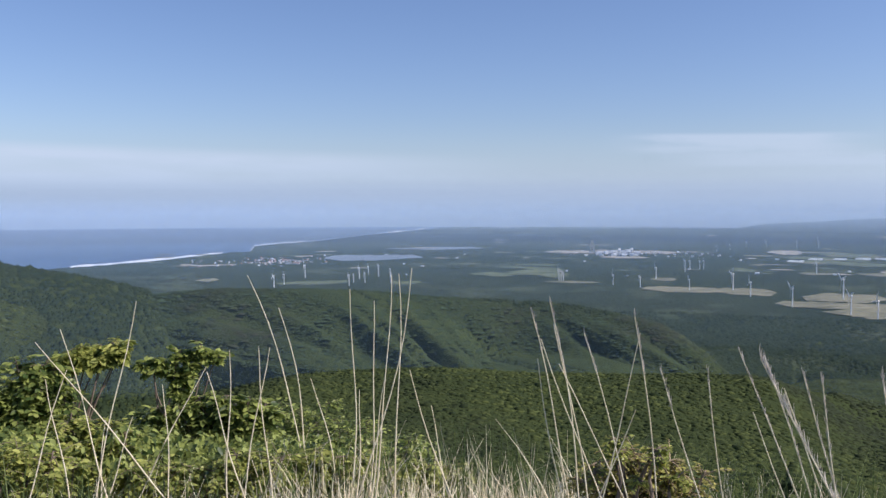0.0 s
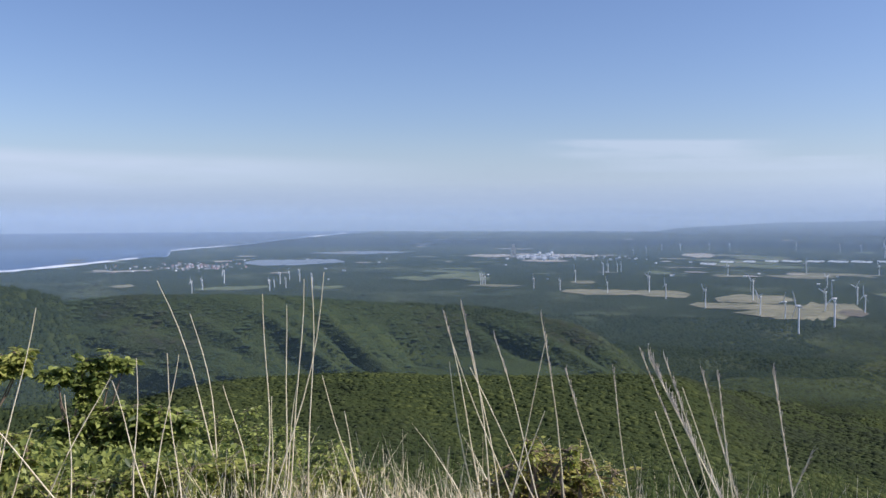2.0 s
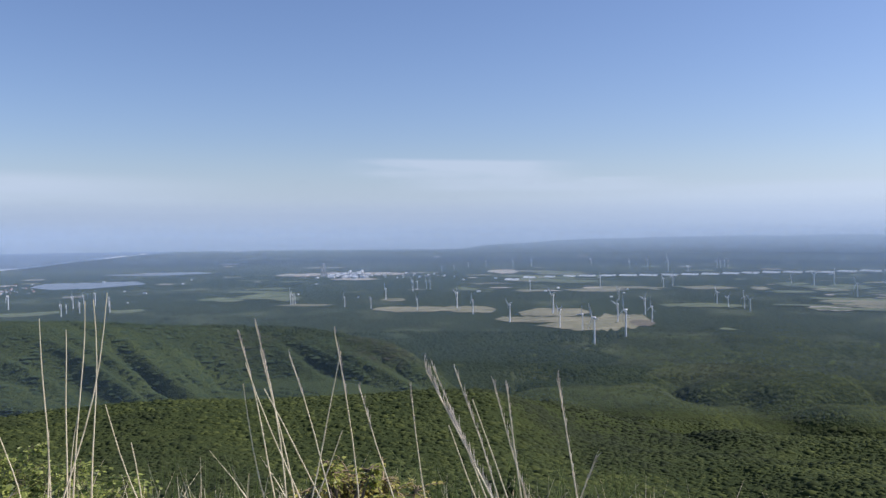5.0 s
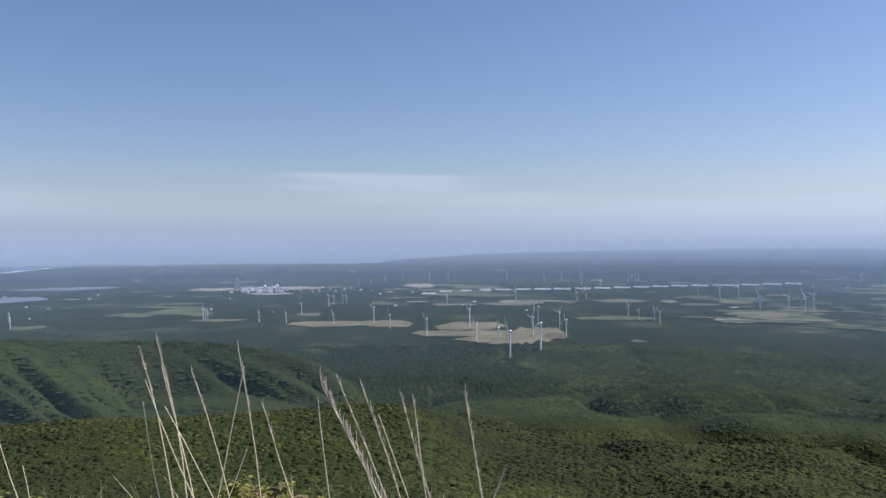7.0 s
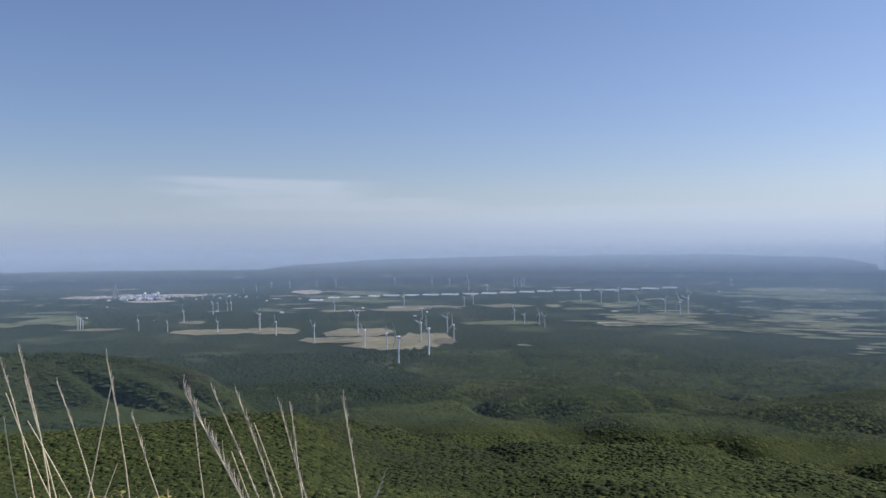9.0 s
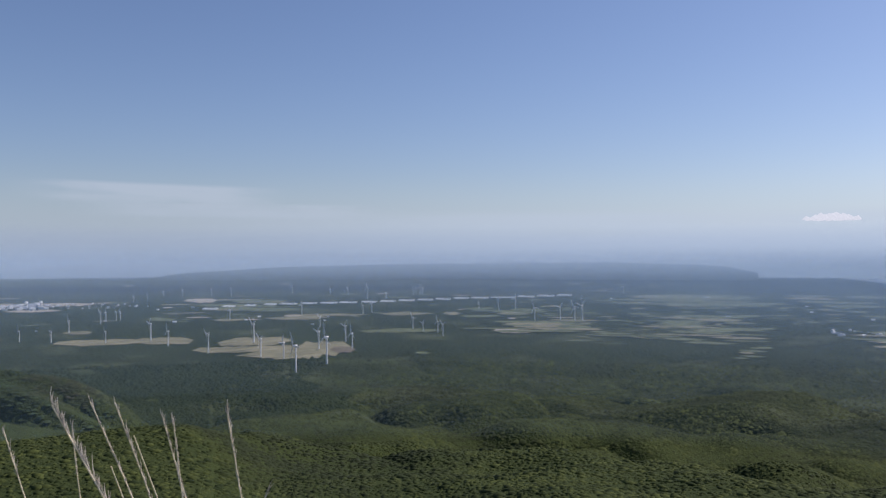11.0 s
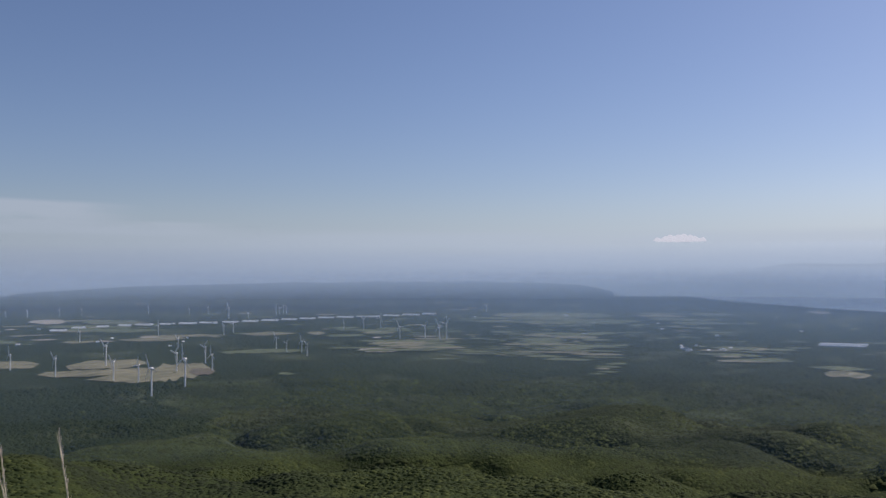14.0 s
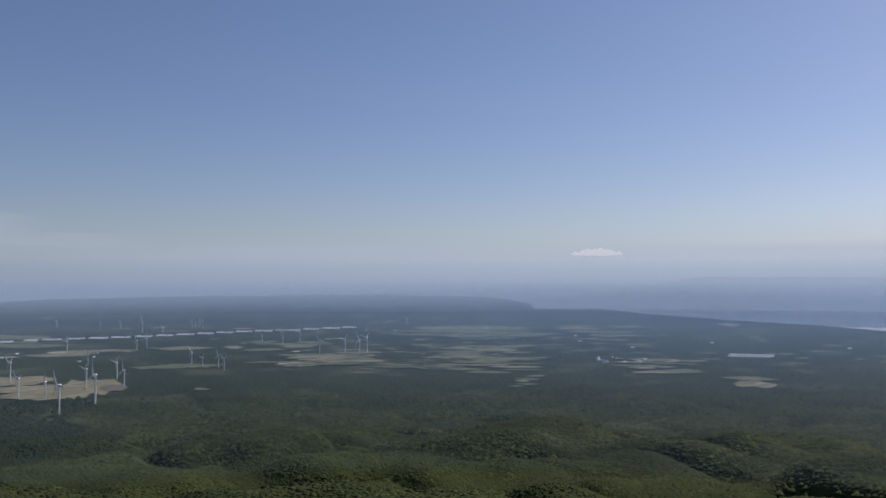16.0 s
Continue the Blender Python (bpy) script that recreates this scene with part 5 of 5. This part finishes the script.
def blades(name, n, left, right, near, away, low, high, wide, mat, seed, label, lean=0.3):
    """Many narrow blades of grass joined into one mesh."""
    g = np.random.default_rng(seed)
    az, r = np.radians(g.uniform(left, right, n)), g.uniform(near, away, n)
    x, y = r * np.sin(az), r * np.cos(az)
    z = land(x, y)
    h = g.uniform(low, high, n)
    ang = g.uniform(0, 2 * np.pi, n)
    l = g.normal(0, lean, n) * h
    k = 6
    t = np.linspace(0, 1, k)[None]
    px = x[:, None] + np.cos(ang)[:, None] * l[:, None] * t ** 1.8
    py = y[:, None] + np.sin(ang)[:, None] * l[:, None] * t ** 1.8
    pz = z[:, None] - 0.03 + h[:, None] * t * (1 - 0.12 * np.abs(l / h)[:, None] * t)
    w = wide * g.uniform(0.6, 1.4, n)[:, None] * (1 - 0.92 * t)
    face = g.uniform(0, np.pi, n)[:, None]
    a = np.stack([px - np.cos(face) * w, py - np.sin(face) * w, pz], -1)
    c = np.stack([px, py, pz + w * 0.35], -1)
    b = np.stack([px + np.cos(face) * w, py + np.sin(face) * w, pz], -1)
    v = np.stack([a, c, b], 2).reshape(-1, 3)
    base = (np.arange(n) * k * 3)[:, None]
    one = np.concatenate([grid_faces(k, 3)])
    f = (one[None] + base[:, :, None]).reshape(-1, 4)
    return tagged(raw(name, v, f, mat), label, "grass", kind="stuff")


blades("dry_grass", 2700, -32, 40, 2.6, 6.6, 0.18, 0.56, 0.0042, STRAW, 1, "dense tuft of dry pale grass on the hilltop", 0.42)
blades("dry_grass", 420, -12, 12, 2.8, 5.6, 0.3, 0.74, 0.0046, STRAW, 2, "dense tuft of dry pale grass on the hilltop", 0.4)
blades("dry_grass", 5200, -10, 14, 2.7, 5.2, 0.14, 0.46, 0.0055, STRAW, 7, "low dense mat of dry pale grass", 0.6)
blades("dry_grass", 900, 5, 34, 1.7, 3.2, 0.4, 0.7, 0.0018, STRAW, 4, "loose tuft of dry pale grass on the hilltop", 0.24)
blades("green_grass", 2600, -32, 30, 2.6, 6.6, 0.25, 0.75, 0.006, GRASS, 3, "fresh green grass blades among dry stalks", 0.4)
blades("dry_grass", 2200, 40, 328, 0.9, 6.0, 0.1, 0.4, 0.003, STRAW, 5, "low dry grass round the viewpoint", 0.5)
blades("green_grass", 2200, 40, 328, 0.9, 6.0, 0.1, 0.35, 0.005, GRASS, 6, "low green grass round the viewpoint", 0.5)


LEAF_SHAPE = np.array([(0, 0, 0), (0.25, 0.26, 0.03), (0.62, 0.24, 0.02), (1, 0, -0.08), (0.62, -0.24, 0.02), (0.25, -0.26, 0.03), (0.3, 0, -0.03), (0.66, 0, -0.04)])
LEAF_FACES = np.array([(0, 6, 1), (1, 6, 2), (6, 7, 2), (2, 7, 3), (0, 5, 6), (5, 4, 6), (6, 4, 7), (4, 3, 7)])


def leaf_arrays(at, along, size, g):
    n = len(at)
    d = along / (np.linalg.norm(along, axis=1)[:, None] + 1e-9)
    up = np.array([0, 0, 1.0]) + g.normal(0, 0.45, (n, 3))
    side = np.cross(up, d)
    side /= np.linalg.norm(side, axis=1)[:, None] + 1e-9
    nrm = np.cross(d, side)
    s = size[:, None, None]
    v = at[:, None] + s * (LEAF_SHAPE[None, :, 0:1] * d[:, None] + LEAF_SHAPE[None, :, 1:2] * side[:, None] + LEAF_SHAPE[None, :, 2:3] * nrm[:, None])
    f = LEAF_FACES[None] + (np.arange(n) * 8)[:, None, None]
    return v.reshape(-1, 3), f.reshape(-1, 3)


def shrub(name, bearing, dist, boughs, leaf, twigs, size, mat, label, seed, spread=0.105, bare=0.3, bark=None):
    """A leafy shrub: each bough rises from the root to a tip (bearing, dip, distance) and carries leafy twigs."""
    g = np.random.default_rng(seed)
    root = new(name)
    base = spot(bearing, dist)
    at, along = [], []
    for tb, td, dd in boughs:
        a = radians(tb)
        tip = np.array([dd * math.sin(a), dd * math.cos(a), dd * math.tan(radians(td))])
        s = np.linspace(0, 1, 10)[:, None]
        start = base + np.array([g.normal(0, 0.12), g.normal(0, 0.12), -0.05])
        way = start * (1 - s) + tip * s + np.array([0, 0, 0.16]) * np.sin(s * math.pi) + g.normal(0, 0.012, (10, 3)) * s
        runs = [tube_arrays(way, np.linspace(0.014, 0.004, 10), 6)]
        for k in range(twigs):
            u = g.uniform(bare, 1.0)
            p = np.array([np.interp(u, s[:, 0], way[:, c]) for c in range(3)])
            turn = g.uniform(0, 2 * math.pi)
            reach = spread * g.uniform(0.7, 2.1)
            out = np.array([math.cos(turn), math.sin(turn), g.normal(0.1, 0.3)]) * reach
            across = np.array([-math.sin(turn), math.cos(turn), 0.0])
            q = np.linspace(0, 1, 5)[:, None]
            sag = np.array([0, 0, -0.35 * reach])
            tw = p + out * q + sag * q ** 2
            runs.append(tube_arrays(tw, np.linspace(0.0035, 0.0012, 5), 3))
            for j in range(leaf):
                e = 0.15 + 0.85 * (j + g.uniform(0, 0.8)) / leaf
                at.append(p + out * e + sag * e * e)
                along.append(out / reach * 0.55 + across * (1 if j % 2 else -1) * g.uniform(0.5, 1.0) + np.array([0, 0, -0.3]) + g.normal(0, 0.2, 3))
        raw("bough", *join(runs), bark or TWIG, root)
    at, along = np.array(at), np.array(along)
    v, f = leaf_arrays(at, along, size * g.uniform(0.6, 1.25, len(at)), g)
    ob = raw("foliage", v, f, mat, root)
    ob["kind"] = "stuff"
    return tagged(root, label, "shrub", "shrubs on the hilltop")


shrub("shrub", -24.0, 7.5, ((-22.7, -8.62, 7.50), (-22.3, -8.32, 7.50), (-21.8, -8.22, 7.50), (-21.3, -8.15, 7.50), (-20.6, -8.09, 7.50), (-20.1, -8.06, 7.50), (-19.5, -8.09, 7.50), (-19.1, -8.18, 7.50), (-21.6, -8.50, 7.50), (-20.5, -8.43, 7.50)), 9, 26, 0.068, LEAF, "tall leafy green shrub with an arching bough", 1, 0.05, 0.9)
shrub("shrub", -25.0, 7.3, ((-25.1, -8.82, 7.30), (-27.1, -8.82, 7.30), (-24.3, -8.89, 7.30), (-23.5, -8.78, 7.30), (-24.6, -9.66, 7.30), (-23.1, -8.97, 7.30), (-23.6, -9.96, 7.30), (-22.4, -10.38, 7.30), (-25.2, -10.72, 7.30), (-24.0, -10.98, 7.30), (-27.7, -10.16, 7.30), (-26.6, -11.20, 7.30), (-24.9, -12.00, 7.30)), 11, 38, 0.065, GREEN_LEAF, "leafy green shrub with dark inner leaves", 2, 0.085, 0.6)
shrub("shrub", -16.4, 7.6, ((-18.2, -9.33, 7.60), (-17.6, -9.13, 7.60), (-17.0, -9.10, 7.60), (-16.2, -8.73, 7.60), (-15.5, -8.62, 7.60), (-14.7, -8.52, 7.60), (-14.0, -8.89, 7.60), (-16.3, -9.74, 7.60), (-16.3, -10.47, 7.60), (-16.2, -11.09, 7.60), (-15.7, -9.43, 7.60)), 9, 16, 0.075, GREEN_LEAF, "tall leafy green shrub with an arching bough", 3, 0.045, 0.92)
shrub("shrub", -14.4, 7.5, ((-17.4, -12.00, 7.50), (-16.4, -11.90, 7.50), (-15.2, -11.64, 7.50), (-13.5, -11.49, 7.50), (-12.2, -11.70, 7.50), (-11.3, -12.18, 7.50), (-10.7, -12.54, 7.50), (-14.2, -13.04, 7.50), (-15.9, -13.59, 7.50), (-12.6, -13.80, 7.50), (-16.9, -14.51, 7.50), (-14.8, -14.99, 7.50), (-13.0, -12.60, 7.50), (-18.0, -12.45, 7.50)), 11, 38, 0.07, GREEN_LEAF, "leafy green shrub with dark inner leaves", 4, 0.085, 0.6)
shrub("shrub", -20.6, 6.2, ((-22.1, -11.85, 6.20), (-21.0, -12.10, 6.20), (-19.8, -12.52, 6.20), (-19.0, -13.07, 6.20), (-21.5, -13.01, 6.20), (-20.3, -13.60, 6.20), (-22.7, -13.37, 6.20), (-19.3, -14.32, 6.20)), 13, 40, 0.042, LEAF, "low bright green bush among dry stalks", 5, 0.1, 0.5)
shrub("shrub", -24.0, 5.4, ((-25.1, -13.60, 5.40), (-24.0, -14.04, 5.40), (-22.8, -13.86, 5.40), (-26.3, -13.17, 5.40), (-22.0, -14.88, 5.40), (-23.7, -15.29, 5.40)), 12, 36, 0.04, LEAF, "low bright green bush among dry stalks", 6, 0.1, 0.5)
shrub("shrub", -17.6, 5.4, ((-18.9, -15.19, 5.40), (-17.9, -15.60, 5.40), (-16.7, -15.87, 5.40), (-15.7, -15.31, 5.40), (-19.5, -15.92, 5.40)), 12, 34, 0.04, LEAF, "low bright green bush among dry stalks", 7, 0.1, 0.5)
shrub("shrub", -12.3, 5.4, ((-14.0, -15.43, 5.40), (-12.7, -14.96, 5.40), (-11.3, -15.43, 5.40), (-10.0, -15.11, 5.40), (-12.0, -16.37, 5.40), (-13.4, -16.28, 5.40)), 12, 36, 0.04, LEAF, "low bright green bush among dry stalks", 8, 0.1, 0.5)
shrub("shrub", -7.6, 5.6, ((-9.0, -15.19, 5.60), (-7.9, -14.80, 5.60), (-6.5, -15.28, 5.60), (-5.1, -15.56, 5.60), (-7.2, -16.32, 5.60), (-5.8, -16.70, 5.60)), 12, 36, 0.038, LEAF, "low bright green bush among dry stalks", 9, 0.1, 0.5)
shrub("shrub", -1.6, 5.6, ((-3.4, -16.26, 5.60), (-1.9, -16.12, 5.60), (-0.5, -15.96, 5.60), (0.6, -16.46, 5.60), (-1.2, -16.95, 5.60)), 11, 32, 0.036, LEAF, "low bright green bush among dry stalks", 10, 0.09, 0.5)
shrub("shrub", 11.7, 3.6, ((9.4, -14.91, 3.60), (10.7, -14.05, 3.60), (11.5, -14.32, 3.60), (12.0, -14.77, 3.60), (12.9, -14.40, 3.60), (13.6, -14.68, 3.60), (14.3, -15.04, 3.60), (10.4, -15.50, 3.60), (15.4, -15.58, 3.60), (12.3, -15.70, 3.60), (8.0, -15.70, 3.60), (9.7, -15.85, 3.60), (13.1, -15.49, 3.60)), 8, 85, 0.019, BROWN_LEAF, "low dry twiggy shrub with yellow and reddish leaves", 11, 0.06, 0.45, BARE_TWIG)
shrub("shrub", 11.6, 3.4, ((10.5, -13.40, 3.40), (10.7, -13.96, 3.40), (12.7, -13.79, 3.40), (12.5, -14.19, 3.40), (13.7, -15.05, 3.40), (9.0, -15.47, 3.40), (11.6, -15.50, 3.40)), 9, 18, 0.02, LEAF, "thin yellow-green sprigs above dry twigs", 12, 0.03, 0.88)


g = np.random.default_rng(51)
for bearing, dist, top in ((-13.2, 17.0, -12.0), (-9.6, 19.0, -12.2), (-6.4, 18.0, -13.2), (-3.6, 16.0, -14.6)):
    tips = [(bearing + g.uniform(-2.2, 2.2), top - abs(g.normal(0, 1.3)), dist + g.uniform(-0.8, 0.8)) for _ in range(16)]
    shrub("small_tree", bearing, dist, tips, 9, 24, 0.1, GREEN_LEAF, "small leafy green tree below the hilltop rim", int(dist), 0.26, 0.72)


def undergrowth(name, left, right, near, away, tops, clumps, leaves, size, seed, label):
    """Low leafy growth: clumps whose tops follow tops (bearing, dip)."""
    g = np.random.default_rng(seed)
    az, r = g.uniform(left, right, clumps), g.uniform(near, away, clumps)
    dip = np.interp(az, [t[0] for t in tops], [t[1] for t in tops]) - np.abs(g.normal(0, 1.1, clumps))
    pick = g.integers(0, clumps, leaves)
    u = g.normal(0, 0.42, (leaves, 2))
    wide = g.uniform(0.16, 0.34, clumps)[pick]
    x = r[pick] * np.sin(np.radians(az[pick])) + u[:, 0] * wide
    y = r[pick] * np.cos(np.radians(az[pick])) + u[:, 1] * wide
    foot, high = land(x, y), r[pick] * np.tan(np.radians(dip[pick]))
    z = np.maximum(high - 0.42 * (u ** 2).sum(1) * wide - g.gamma(1.3, 0.07, leaves), foot + 0.04)
    along = np.stack([u[:, 0], u[:, 1], -0.25 + 0 * z], -1) + g.normal(0, 0.35, (leaves, 3))
    v, f = leaf_arrays(np.stack([x, y, z], -1), along, size * g.uniform(0.6, 1.35, leaves), g)
    return tagged(raw(name, v, f, GREEN_LEAF), label, "undergrowth", kind="stuff")


undergrowth("undergrowth", -31, -15, 5.6, 8.2, ((-31, -11.6), (-24, -12.2), (-19, -12.6), (-15, -13.2)), 150, 6200, 0.055, 3, "dense low green undergrowth on the hilltop edge")
undergrowth("undergrowth", -15, -2, 5.4, 7.4, ((-15, -13.4), (-8, -14.0), (-2, -16.2)), 110, 3800, 0.05, 4, "dense low green undergrowth on the hilltop edge")
